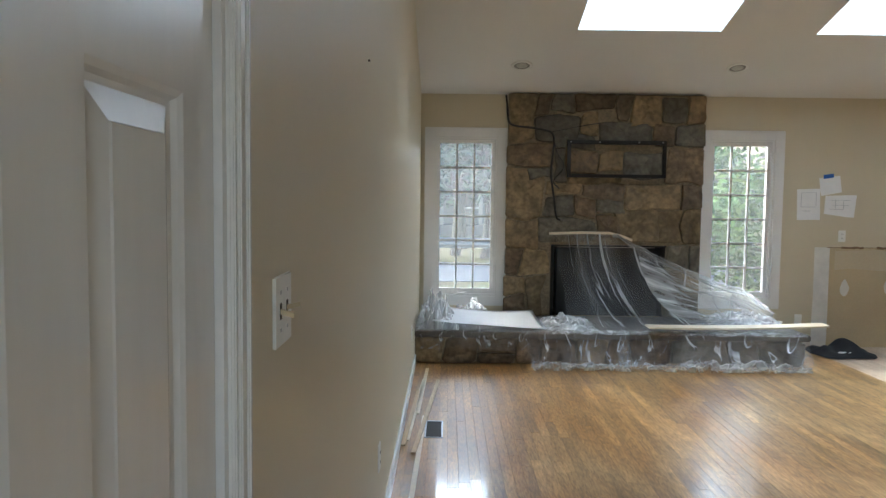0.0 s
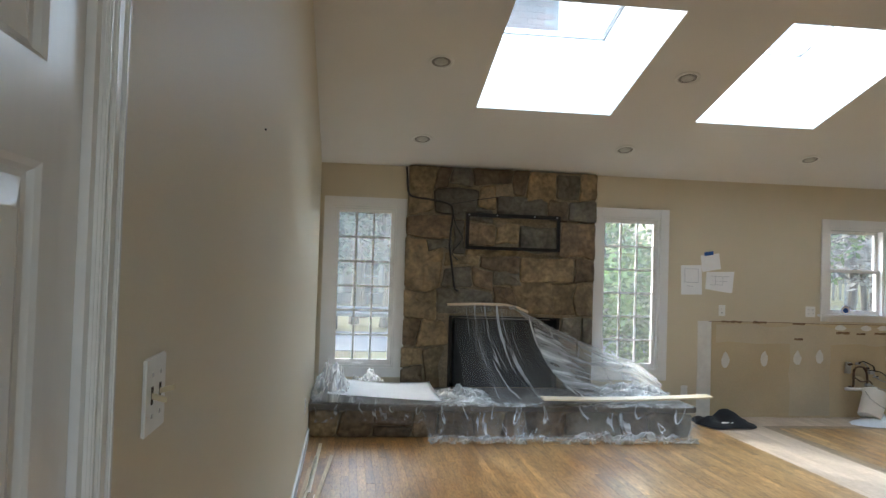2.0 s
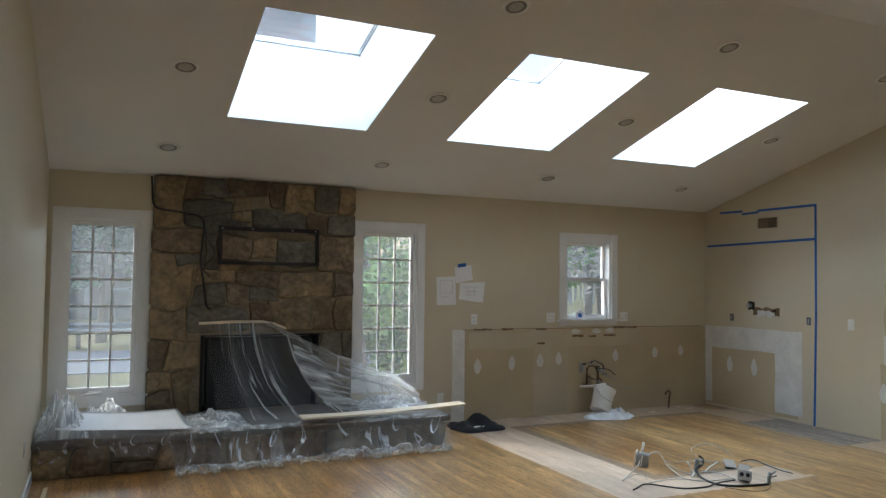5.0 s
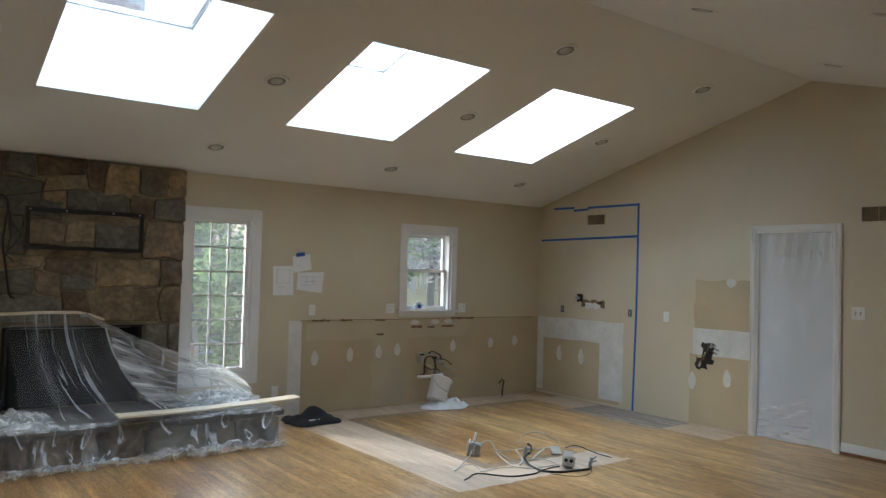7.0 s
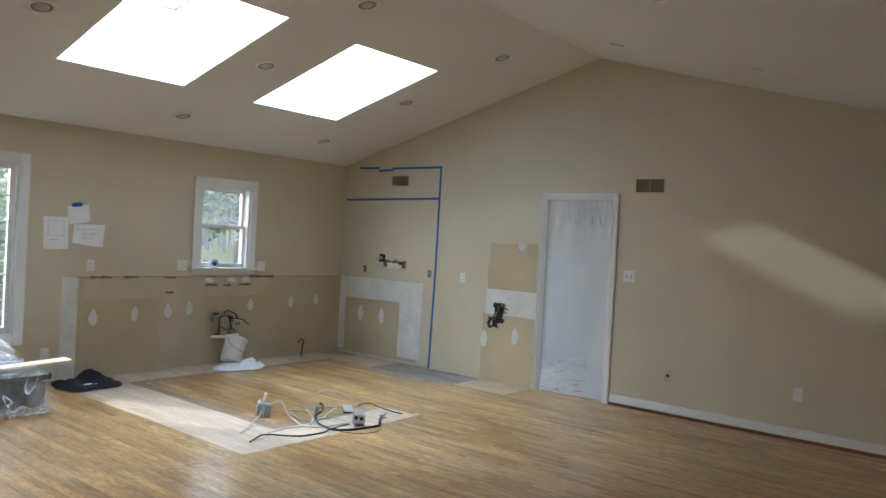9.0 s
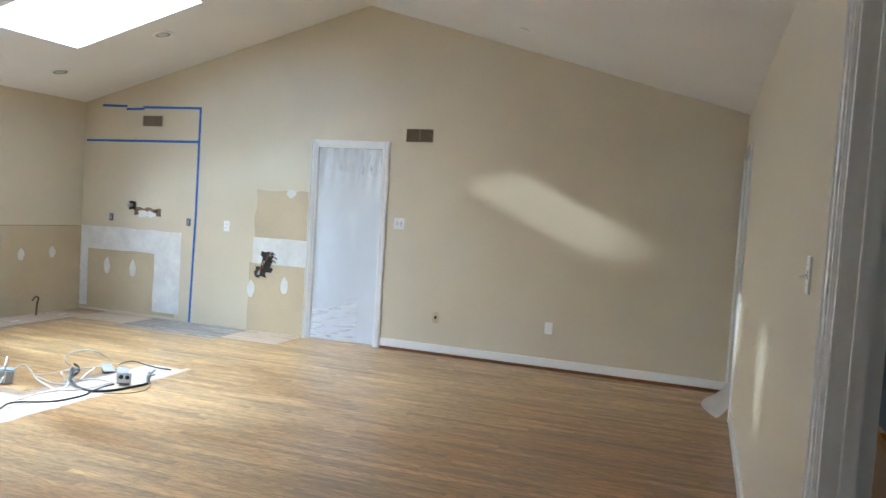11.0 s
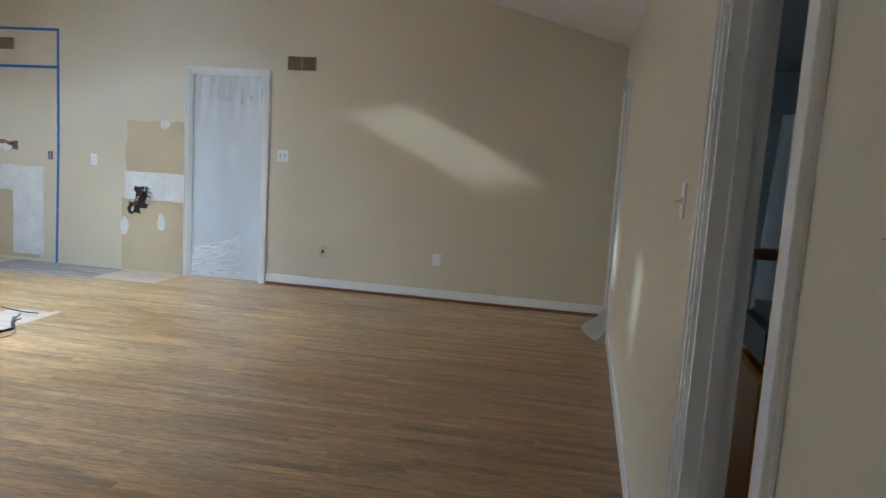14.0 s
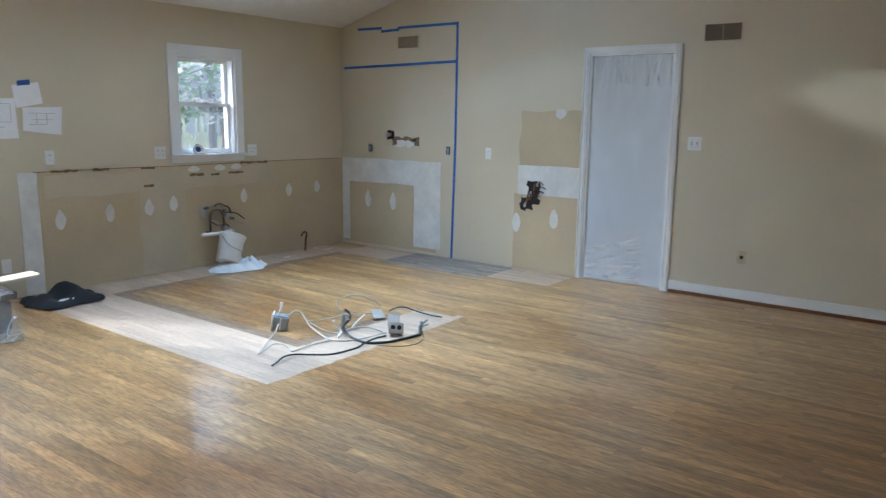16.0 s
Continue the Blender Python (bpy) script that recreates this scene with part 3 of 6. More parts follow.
STRIP = 0.0573
LENGTHS = (0.45, 0.6, 0.75, 0.9, 1.05, 1.2)
shared, loose, count = {}, {id(m): (m, bmesh.new()) for m in (OAK, RAW, GREY, EDGE)}, 0
for i in range(math.ceil(XE / STRIP)):
    x0, x1 = i * STRIP, min(XE, (i + 1) * STRIP)
    xm, y = (x0 + x1) / 2, YS - rnd.random() * 0.8
    while y < 0:
        length = rnd.choice(LENGTHS)
        a, b = max(y, YS - TS), min(y + length, 0.0)
        y += length
        whole = abs(b - a - length) < 1e-6
        if b - a < 0.02:
            continue
        lift = -0.0004 + 0.0006 * rnd.random()
        if whole and 0.30 < xm < 3.15 and -6.3 < (a + b) / 2 < -2.35 and count < 300:
            if length not in shared:
                bm = bmesh.new()
                box(bm, -STRIP / 2 + 0.0004, STRIP / 2 - 0.0004, -length / 2 + 0.0006, length / 2 - 0.0006, -0.016, 0)
                shared[length] = mesh_of("floorboard", bm, OAK)
            ob = part("floorboard", shared[length], None, floor)
            ob.location = (xm, (a + b) / 2, lift)
            count += 1
            continue
        cuts, here = [a], floor_kind(xm, a + 0.005)
        k = a
        while k < b:
            k += 0.02
            now = floor_kind(xm, min(k, b - 0.005))
            if now is not here:
                strip(loose[id(here)][1], x0, x1, cuts[-1], min(k, b), lift)
                cuts.append(min(k, b))
                here = now
        if b - cuts[-1] > 0.003:
            strip(loose[id(here)][1], x0, x1, cuts[-1], b, lift)
for m, bm in loose.values():
    part("floorboard_field", bm, m, floor, kind="stuff")
part("floorboard_field", boxes((-0.25, 1.6, -9.7, YS - TS, -0.016, 0), (1.62, 8.6, -11, YS - TS, -0.016, 0), (XE, 11.4, -5.6, -1.6, -0.016, 0)), OAK, floor, kind="stuff")


# ---- trim: baseboards, casings ----
def baseboard(name, rows):
    bm = bmesh.new()
    for r in rows:
        box(bm, *r)
    bmesh.ops.bevel(bm, geom=bm.edges[:], offset=0.003, segments=1, affect="EDGES")
    return solid(name, bm, TRIM, "white painted baseboard along the wall", kind="structure")


baseboard("baseboard_east", [(XE - 0.014, XE, YS + 0.02, -3.99, 0.028, 0.108)])
baseboard("baseboard_west", [(0, 0.014, -6.40, -1.02, 0.0, 0.085)])
baseboard("baseboard_south", [(2.57, 6.50, YS, YS + 0.014, 0.0, 0.095)])
solid("shoe_moulding", boxes((XE - 0.022, XE - 0.001, YS + 0.02, -3.99, 0, 0.027), bevel=0.003), material("red-brown shoe strip", (0.20, 0.085, 0.035), 0.5), "reddish brown shoe strip under the baseboard", kind="structure")


def casing(parent, axis, at, out, a0, a1, top, wide=0.06, thick=0.018, floor_z=0.0, mat=TRIM):
    """Moulded trim round an opening: two legs and a head, in two steps."""
    for lo, hi, z0, z1 in ((a0 - wide, a0, floor_z, top + wide), (a1, a1 + wide, floor_z, top + wide), (a0, a1, top, top + wide)):
        for f0, f1, t in ((0, 1, 0.5), (0.03, 0.22, 1.0), (0.31, 0.70, 0.85), (0.79, 0.97, 0.68)):  # shares of the width, from the outer edge
            t *= thick
            if hi - lo < 0.2:
                l, h = (lo + f0 * wide, lo + f1 * wide) if lo < a0 else (hi - f1 * wide, hi - f0 * wide)
                u, w = z0, z1 - f0 * wide
            else:
                l, h, u, w = lo, hi, z1 - f1 * wide, z1 - f0 * wide
            d0, d1 = sorted((at, at + out * t))
            bm = boxes((d0, d1, l, h, u, w) if axis == "x" else (l, h, d0, d1, u, w), bevel=0.002)
            if f0 == 0:
                leg = part("casing", bm, mat, parent)
            else:
                part("moulding", bm, mat, leg)


# east doorway, hung with milky film
d = thing("door_1", "white cased doorway sealed with milky polythene film", "doorway", (XE, -3.53, 0), kind="structure")
casing(d, "x", XE, -1, EDOOR[0], EDOOR[1], EDOOR[3], 0.06)
for r in ((XE, XE + TH, EDOOR[0] - 0.001, EDOOR[0] + 0.018, 0, 2.06), (XE, XE + TH, EDOOR[1] - 0.018, EDOOR[1] + 0.001, 0, 2.06), (XE, XE + TH, EDOOR[0] + 0.018, EDOOR[1] - 0.018, 2.042, 2.061)):
    part("jamb", boxes(r), TRIM, d)


def hung(u, v):
    """Film taped over the doorway, gathered at the top and bulging at the foot."""
    y = EDOOR[1] - 0.02 + (EDOOR[0] - EDOOR[1] + 0.04) * u
    folds = 0.016 * math.sin(u * 38 + v * 10) * max(0, 1 - v * 4.0) + 0.012 * noise.noise((u * 3, v * 4, 1))
    foot = 0.05 * max(0, v - 0.75) ** 2 * 10 * (1 - u) + 0.012 * math.sin(18 * (v + 0.4 * u)) * max(0, v - 0.7)
    return XE + 0.035 - folds - foot, y, 2.04 - 2.03 * v


df = thing("door_film", "milky polythene film taped over the doorway, crumpled at its foot", "plastic sheet", (XE, -3.53, 0))
part("sheet", cloth(60, 90, hung), MILKY, df, smooth=True)
# white lines in the cover stand in for window glints on the folds
CREASE_GLINTS = sheet_plastic("glint-streaked polythene film", (0.94, 0.94, 0.94), 0.1, base=0.0, soft=0.3, line=0.6, scale=(1.0, 2.2), lines=(0.7, 4), width=0.06, through=0.0, crinkle=0.0, twist=0.2)
# fold sheen painted into the cover of an added top layer
GATHER = sheet_plastic("sheen-streaked polythene film", (0.92, 0.92, 0.92), 0.12, base=0.0, soft=0.12, line=0.25, scale=(5, 0.8), lines=(9, 0.8), width=0.05, through=0.4, crinkle=0.2)


def crease_glints(u, v):
    x, y, z = hung(0.03 + 0.72 * u, 0.80 + 0.195 * v)
    return x - 0.030 - 0.008 * abs(noise.noise((u * 5, v * 5, 7))), y, z + 0.16 * (u - 0.5) * (1 - v)


def gather(u, v):
    x, y, z = hung(0.02 + 0.96 * u, 0.005 + 0.26 * v)
    return x - 0.006 + 0.03 * v * v, y, z + 0.10 * (0.5 - u) * v


part("foot_crumple", cloth(50, 30, crease_glints), CREASE_GLINTS, df, "painted crease glints on a film layer at the foot", True)
part("second_layer", cloth(70, 60, gather), GATHER, df, "painted fold sheen on an added layer at the top", True)

# west door: white moulded panel door, shut
wd = thing("door_2", "white moulded six-panel door, shut, gloss painted", "door", (0, -6.92, 0), kind="structure")
casing(wd, "x", 0.0, 1, WDOOR[0], WDOOR[1], WDOOR[3], 0.055, 0.02)
part("jamb", boxes((-TH, 0.004, WDOOR[1] - 0.016, WDOOR[1] + 0.001, 0, 2.05)), TRIM, wd)
part("jamb", boxes((-TH, 0.004, WDOOR[0] - 0.001, WDOOR[0] + 0.016, 0, 2.05)), TRIM, wd)
ys = [WDOOR[0] + 0.018, -7.195, -6.975, -6.868, -6.66, WDOOR[1] - 0.018]
zs = [0.008, 0.22, 0.78, 0.94, 1.545, 1.640, 1.915, 2.035]
bm = bmesh.new()
FACE = -0.006
for a, b, c, e in holed(ys[0], ys[-1], zs[0], zs[-1], [(y0, y1, z0, z1) for y0, y1 in ((ys[1], ys[2]), (ys[3], ys[4])) for z0, z1 in ((zs[1], zs[2]), (zs[3], zs[4]), (zs[5], zs[6]))]):
    box(bm, FACE - 0.02, FACE, a, b, c, e)
box(bm, FACE - 0.035, FACE - 0.019, ys[0], ys[-1], zs[0], zs[-1])
leaf = part("door_leaf", bm, DOOR, wd)
for y0, y1 in ((ys[1], ys[2]), (ys[3], ys[4])):
    for z0, z1 in ((zs[1], zs[2]), (zs[3], zs[4]), (zs[5], zs[6])):
        bm, rings = bmesh.new(), []
        for inset, deep in ((0, 0.0), (0.006, -0.004), (0.010, -0.010), (0.016, -0.012), (0.045, -0.003), (0.047, -0.001)):
            rings.append([bm.verts.new((FACE + deep, y, z)) for y, z in ((y0 + inset, z0 + inset), (y1 - inset, z0 + inset), (y1 - inset, z1 - inset), (y0 + inset, z1 - inset))])
        for a, b in zip(rings, rings[1:]):
            for k in range(4):
                bm.faces.new((a[k], a[(k + 1) % 4], b[(k + 1) % 4], b[k]))
        bm.faces.new(rings[-1])
        part("door_panel", bm, DOOR, leaf)

# south doorway to the dark room
sd = thing("door_3", "white cased doorway opening into a dark room", "doorway", (2.13, YS, 0), kind="structure")
casing(sd, "y", YS, 1, SDOOR[0], SDOOR[1], SDOOR[3], 0.09, 0.02)
for x0, x1 in ((SDOOR[0] - 0.001, SDOOR[0] + 0.018), (SDOOR[1] - 0.018, SDOOR[1] + 0.001)):
    jamb = part("jamb", boxes((x0, x1, YS - TS, YS + 0.003, 0, 2.05)), TRIM, sd)
    s0, s1 = (x1 - 0.001, x1 + 0.011) if x0 < 2 else (x0 - 0.011, x0 + 0.001)
    part("door_stop", boxes((s0, s1, YS - 0.075, YS - 0.038, 0, 2.03), bevel=0.002), TRIM, jamb)
part("jamb", boxes((SDOOR[0] + 0.018, SDOOR[1] - 0.018, YS - TS, YS + 0.003, 2.03, 2.051)), TRIM, sd)
# far south doorway, sealed with film
fd = thing("door_4", "white cased doorway in the corner, sealed with film", "doorway", (7.0, YS, 0), kind="structure")
casing(fd, "y", YS, 1, SFAR[0], SFAR[1], SFAR[3], 0.065, 0.02)


def hung_far(u, v):
    return SFAR[0] + (SFAR[1] - SFAR[0]) * u, YS - 0.01 + 0.012 * noise.noise((u * 4, v * 5, 3)) + (0.22 * (v - 0.93) / 0.07 if v > 0.93 else 0) * (0.5 + 0.5 * math.sin(3.1 * u)), max(0.006, 2.05 - 2.06 * v)


solid("door_film", cloth(30, 60, hung_far), MILKY, "milky film over the corner doorway, trailing on the floor", "plastic sheet", smooth=True)


# ---- windows ----
def casement(x0, x1, z0, z1, crank):
    """A fixed casement with a grid of three by six panes."""
    w = thing("window_1" if x0 < 1 else "window_2", "white painted casement window with eighteen small panes", "window", ((x0 + x1) / 2, 0, z0), kind="structure")
    o = 0.095
    for r in ((x0 - o, x0, -0.02, 0, z0 - o, z1 + o), (x1, x1 + o, -0.02, 0, z0 - o, z1 + o), (x0, x1, -0.02, 0, z1, z1 + o), (x0, x1, -0.02, 0, z0 - o, z0)):
        part("casing", boxes(r, bevel=0.004), TRIM, w)
    for r in ((x0 - 0.001, x0 + 0.02, 0, TH, z0, z1), (x1 - 0.02, x1 + 0.001, 0, TH, z0, z1), (x0 + 0.02, x1 - 0.02, 0, TH, z1 - 0.02, z1 + 0.001), (x0 + 0.02, x1 - 0.02, 0, TH, z0 - 0.001, z0 + 0.02)):
        part("window_frame", boxes(r), TRIM, w)
    a, b, c, e = x0 + 0.02, x1 - 0.02, z0 + 0.02, z1 - 0.02
    s = 0.037
    sash = part("sash", boxes((a, a + s, 0.03, 0.07, c, e), (b - s, b, 0.03, 0.07, c, e), (a + s, b - s, 0.03, 0.07, e - s, e), (a + s, b - s, 0.03, 0.07, c, c + s + 0.015)), TRIM, w)
    a, b, c, e = a + s, b - s, c + s + 0.015, e - s
    for k in (1, 2):
        x = a + (b - a) * k / 3
        part("muntin", boxes((x - 0.009, x + 0.009, 0.036, 0.062, c, e), bevel=0.003), TRIM, sash)
    for k in range(1, 6):
        z = c + (e - c) * k / 6
        part("muntin", boxes((a, b, 0.038, 0.060, z - 0.009, z + 0.009), bevel=0.003), TRIM, sash)
    for i in range(3):
        for j in range(6):
            p = part("pane", boxes((a + (b - a) * i / 3, a + (b - a) * (i + 1) / 3, 0.048, 0.052, c + (e - c) * j / 6, c + (e - c) * (j + 1) / 6)), GLASS, sash)
            p.visible_shadow = False
    if crank:
        h = part("crank_housing", boxes((x0 + 0.23, x0 + 0.34, -0.018, 0.03, z0 + 0.022, z0 + 0.045), bevel=0.006), WHITE, w)
        part("crank_handle", tube([(x0 + 0.31, -0.02, z0 + 0.035), (x0 + 0.27, -0.035, z0 + 0.03), (x0 + 0.20, -0.03, z0 + 0.02)], 0.007), WHITE, h, smooth=True)
        part("sash_lock", boxes((x1 - 0.03, x1 - 0.012, 0.0, 0.03, z0 + 0.30, z0 + 0.40), bevel=0.004), WHITE, w)


casement(*WIN1, True)
casement(*WIN2, False)

x0, x1, z0, z1 = WIN3
w3 = thing("window_3", "white double-hung sash window with a stool and apron", "window", ((x0 + x1) / 2, 0, z0), kind="structure")
for r in ((x0 - 0.09, x0, -0.02, 0, z0, z1 + 0.09), (x1, x1 + 0.09, -0.02, 0, z0, z1 + 0.09), (x0, x1, -0.02, 0, z1, z1 + 0.09)):
    part("casing", boxes(r, bevel=0.004), TRIM, w3)
part("window_sill", boxes((x0 - 0.12, x1 + 0.12, -0.055, 0.06, z0 - 0.025, z0 + 0.003), bevel=0.005), TRIM, w3)
part("apron", boxes((x0 - 0.085, x1 + 0.085, -0.016, 0, z0 - 0.075, z0 - 0.026), bevel=0.003), TRIM, w3)
for r in ((x0 - 0.001, x0 + 0.025, 0, TH, z0, z1), (x1 - 0.025, x1 + 0.001, 0, TH, z0, z1), (x0 + 0.025, x1 - 0.025, 0, TH, z1 - 0.025, z1 + 0.001), (x0 + 0.025, x1 - 0.025, 0.06, TH, z0 - 0.001, z0 + 0.02)):
    part("window_frame", boxes(r), TRIM, w3)
for y, lo, hi in ((0.045, z0 + 0.01, 1.585), (0.085, 1.555, z1 - 0.025)):
    a, b, s = x0 + 0.025, x1 - 0.025, 0.038
    sash = part("sash", boxes((a, a + s, y, y + 0.035, lo, hi), (b - s, b, y, y + 0.035, lo, hi), (a + s, b - s, y, y + 0.035, lo, lo + s), (a + s, b - s, y, y + 0.035, hi - s * 0.8, hi)), TRIM, w3)
    p = part("pane", boxes((a + s, b - s, y + 0.016, y + 0.020, lo + s, hi - s * 0.8)), GLASS, sash)
    p.visible_shadow = False
part("sash_lock", boxes((5.70, 5.76, 0.03, 0.055, 1.585, 1.60), bevel=0.004), GREYMETAL, w3)

# ---- fireplace and hearth ----
HEARTH_Z, HEARTH_Y, HEARTH_X = 0.29, -1.0, 3.42
BREAST_Y = -0.06


def stone(poly, y, proud, r, gap=0.003):
    """A rough, flat-faced stone with this outline, standing out of the wall at y towards the room."""
    c = sum(poly, Vector((0, 0))) / len(poly)
    rim = []
    for a, b in zip(poly, poly[1:] + poly[:1]):
        if (b - a).length < 0.012:
            continue
        for s in (0.12, 0.37, 0.63, 0.88):
            p = a.lerp(b, s)
            n = noise.noise((p.x * 11, p.y * 11, 2)) * 0.012
            w = (c - p).normalized()
            rim.append(p + w * (gap + abs(n) * (0.9 if 0.2 < s < 0.8 else 1.3)))
    bm, rings = bmesh.new(), []
    tip_x, tip_z = r.uniform(-0.04, 0.04), r.uniform(-0.05, 0.05)
    for share, out in ((0, -0.01), (0.0, proud * 0.6), (0.06, proud * 0.92), (0.3, proud * 1.05), (0.65, proud * 1.1)):
        ring = []
        for p in rim:
            q = p.lerp(c, share)
            rough = 0.012 * noise.noise((q.x * 10, q.y * 10, y * 5 + tip_x * 90)) + 0.006 * noise.noise((q.x * 28, q.y * 28, 4)) if out > 0 else 0
            lean = tip_x * (q.x - c.x) + tip_z * (q.y - c.y) if out > 0 else 0
            ring.append(bm.verts.new((q.x, y - max(out - 0.02, out + rough + lean), q.y)))
        rings.append(ring)
    for a, b in zip(rings, rings[1:]):
        for k in range(len(rim)):
            j = (k + 1) % len(rim)
            bm.faces.new((a[k], a[j], b[j], b[k]))
    top = bm.verts.new((c.x, y - proud * 1.1, c.y))
    for k in range(len(rim)):
        bm.faces.new((rings[-1][k], rings[-1][(k + 1) % len(rim)], top))
    bmesh.ops.recalc_face_normals(bm, faces=bm.faces[:])
    return bm


def cut(poly, p, way):
    """The two sides of a polygon along a line."""
    n, sides = Vector((-way.y, way.x)), ([], [])
    for a, b in zip(poly, poly[1:] + poly[:1]):
        da, db = (a - p).dot(n), (b - p).dot(n)
        sides[0 if da <= 0 else 1].append(a)
        if da * db < 0:
            c = a + (b - a) * (da / (da - db))
            sides[0].append(c)
            sides[1].append(c.copy())
    return sides


def rubble(rect, r, least, most):
    """Uneven, roughly squared stones that fill a rectangle."""
    x0, x1, z0, z1 = rect
    todo, done = [[Vector((x0, z0)), Vector((x1, z0)), Vector((x1, z1)), Vector((x0, z1))]], []
    while todo:
        poly = todo.pop()
        xs, zs = [p.x for p in poly], [p.y for p in poly]
        w, h = max(xs) - min(xs), max(zs) - min(zs)
        if w * h < r.uniform(least, most) and w < 2.3 * h and h < 1.7 * w or min(w, h) < 0.17:
            done.append(poly)
            continue
        c = Vector((min(xs) + w * r.uniform(0.32, 0.68), min(zs) + h * r.uniform(0.32, 0.68)))
        a = r.gauss(0, 0.17) + (math.pi / 2 if w > h * r.uniform(1.0, 1.9) else 0)
        todo += [s for s in cut(poly, c, Vector((math.cos(a), math.sin(a)))) if len(s) > 2]
    return done


fire = thing("fireplace", "brown and grey fieldstone fireplace reaching the ceiling", "fireplace", (1.82, 0, HEARTH_Z))
TOPZ = EAVE - 0.0
for r in ((0.86, 1.30, BREAST_Y, 0, HEARTH_Z, TOPZ), (2.43, 2.775, BREAST_Y, 0, HEARTH_Z, TOPZ), (1.30, 2.43, BREAST_Y, 0, 1.0, TOPZ)):
    part("mortar_bed", boxes(r), MORTAR, fire)
srnd = random.Random(23)
# the courses as they were laid: x from, x to, z from, z to, kind of stone
CROWN = (
    (0.86, 1.14, 2.00, 2.48, 0), (1.14, 1.28, 2.28, 2.48, 1), (1.28, 1.48, 2.31, 2.48, 2), (1.48, 1.92, 2.33, 2.48, 1), (1.92, 2.08, 2.22, 2.48, 1), (2.08, 2.34, 2.16, 2.47, 0), (2.34, 2.59, 2.23, 2.45, 2), (2.59, 2.79, 2.21, 2.47, 0), (1.13, 1.55, 1.98, 2.28, 2), (1.55, 1.75, 2.09, 2.32, 0), (1.75, 2.28, 2.00, 2.22, 2), (2.28, 2.47, 1.97, 2.21, 1), (2.47, 2.79, 1.98, 2.21, 2),
)
BAND = (
    (0.84, 1.28, 1.76, 1.98, 1), (1.06, 1.28, 1.64, 1.76, 2), (1.28, 1.72, 1.94, 2.09, 2), (1.44, 1.74, 1.69, 1.93, 1), (1.74, 1.98, 1.71, 1.92, 0), (1.98, 2.39, 1.66, 1.91, 2), (2.41, 2.78, 1.60, 1.98, 1), (1.28, 1.44, 1.61, 1.94, 2), (1.44, 1.98, 1.59, 1.69, 0),
)
BREAST = (
    (0.84, 1.21, 1.24, 1.76, 0), (1.21, 1.58, 1.48, 1.61, 0), (1.58, 2.03, 1.46, 1.60, 1), (2.03, 2.53, 1.37, 1.60, 0), (2.54, 2.78, 1.34, 1.59, 1), (1.22, 1.51, 1.25, 1.46, 2), (1.51, 1.73, 1.26, 1.46, 1), (1.73, 2.04, 1.32, 1.54, 2), (1.73, 1.95, 1.08, 1.31, 1), (1.92, 2.34, 1.01, 1.37, 0), (2.27, 2.59, 1.01, 1.35, 0), (2.59, 2.77, 0.99, 1.34, 0), (1.18, 1.72, 1.03, 1.25, 2),
)
JAMBS = (
    (0.84, 1.19, 0.96, 1.24, 0), (0.84, 1.00, 0.69, 0.96, 1), (1.00, 1.28, 0.68, 0.98, 0), (0.83, 1.09, 0.50, 0.68, 0), (0.83, 1.07, 0.30, 0.50, 1), (1.08, 1.26, 0.30, 0.67, 0), (2.41, 2.67, 0.77, 0.99, 2), (2.67, 2.77, 0.77, 0.98, 2), (2.61, 2.77, 0.52, 0.77, 0), (2.41, 2.61, 0.52, 0.76, 1), (2.41, 2.77, 0.30, 0.52, 2),
)


def squared(x0, x1, z0, z1):
    """A roughly squared outline whose corners wander with their place, so that neighbours still meet."""
    def corner(x, z):
        return Vector((x + 0.06 * noise.noise((x * 4.3, z * 4.3, 1.5)) * (0.86 < x < 2.76), z + 0.07 * noise.noise((x * 4.3, z * 4.3, 6.5)) * (z < 2.44)))
    xm, zm = (x0 + x1) / 2, (z0 + z1) / 2
    return [corner(x0, z0), corner(xm, z0), corner(x1, z0), corner(x1, zm), corner(x1, z1), corner(xm, z1), corner(x0, z1), corner(x0, zm)]


for x0, x1, z0, z1, tone in CROWN + BAND + BREAST + JAMBS:
    part("stone", stone(squared(x0, x1, z0, z1), BREAST_Y, srnd.uniform(0.020, 0.032), srnd), STONES[tone], fire)
bm = bmesh.new()
for r in ((1.30, 1.33, BREAST_Y, 0.55, HEARTH_Z, 1.0), (2.40, 2.43, BREAST_Y, 0.55, HEARTH_Z, 1.0), (1.33, 2.40, 0.52, 0.55, HEARTH_Z, 1.0), (1.30, 2.43, 0.0, 0.55, 0.99, 1.03), (1.30, 2.43, 0.0, 0.55, 0.25, HEARTH_Z)):
    box(bm, *r)
part("firebox", bm, SOOT, fire, "sooty black firebox")
part("lintel", boxes((1.30, 2.43, BREAST_Y - 0.03, 0.05, 0.985, 1.0)), BLACK, fire, "black steel lintel")
part("insert", boxes((1.36, 2.37, -0.035, 0.02, HEARTH_Z, 0.97), bevel=0.01), SOOT, fire, "dark glass-doored fire insert")

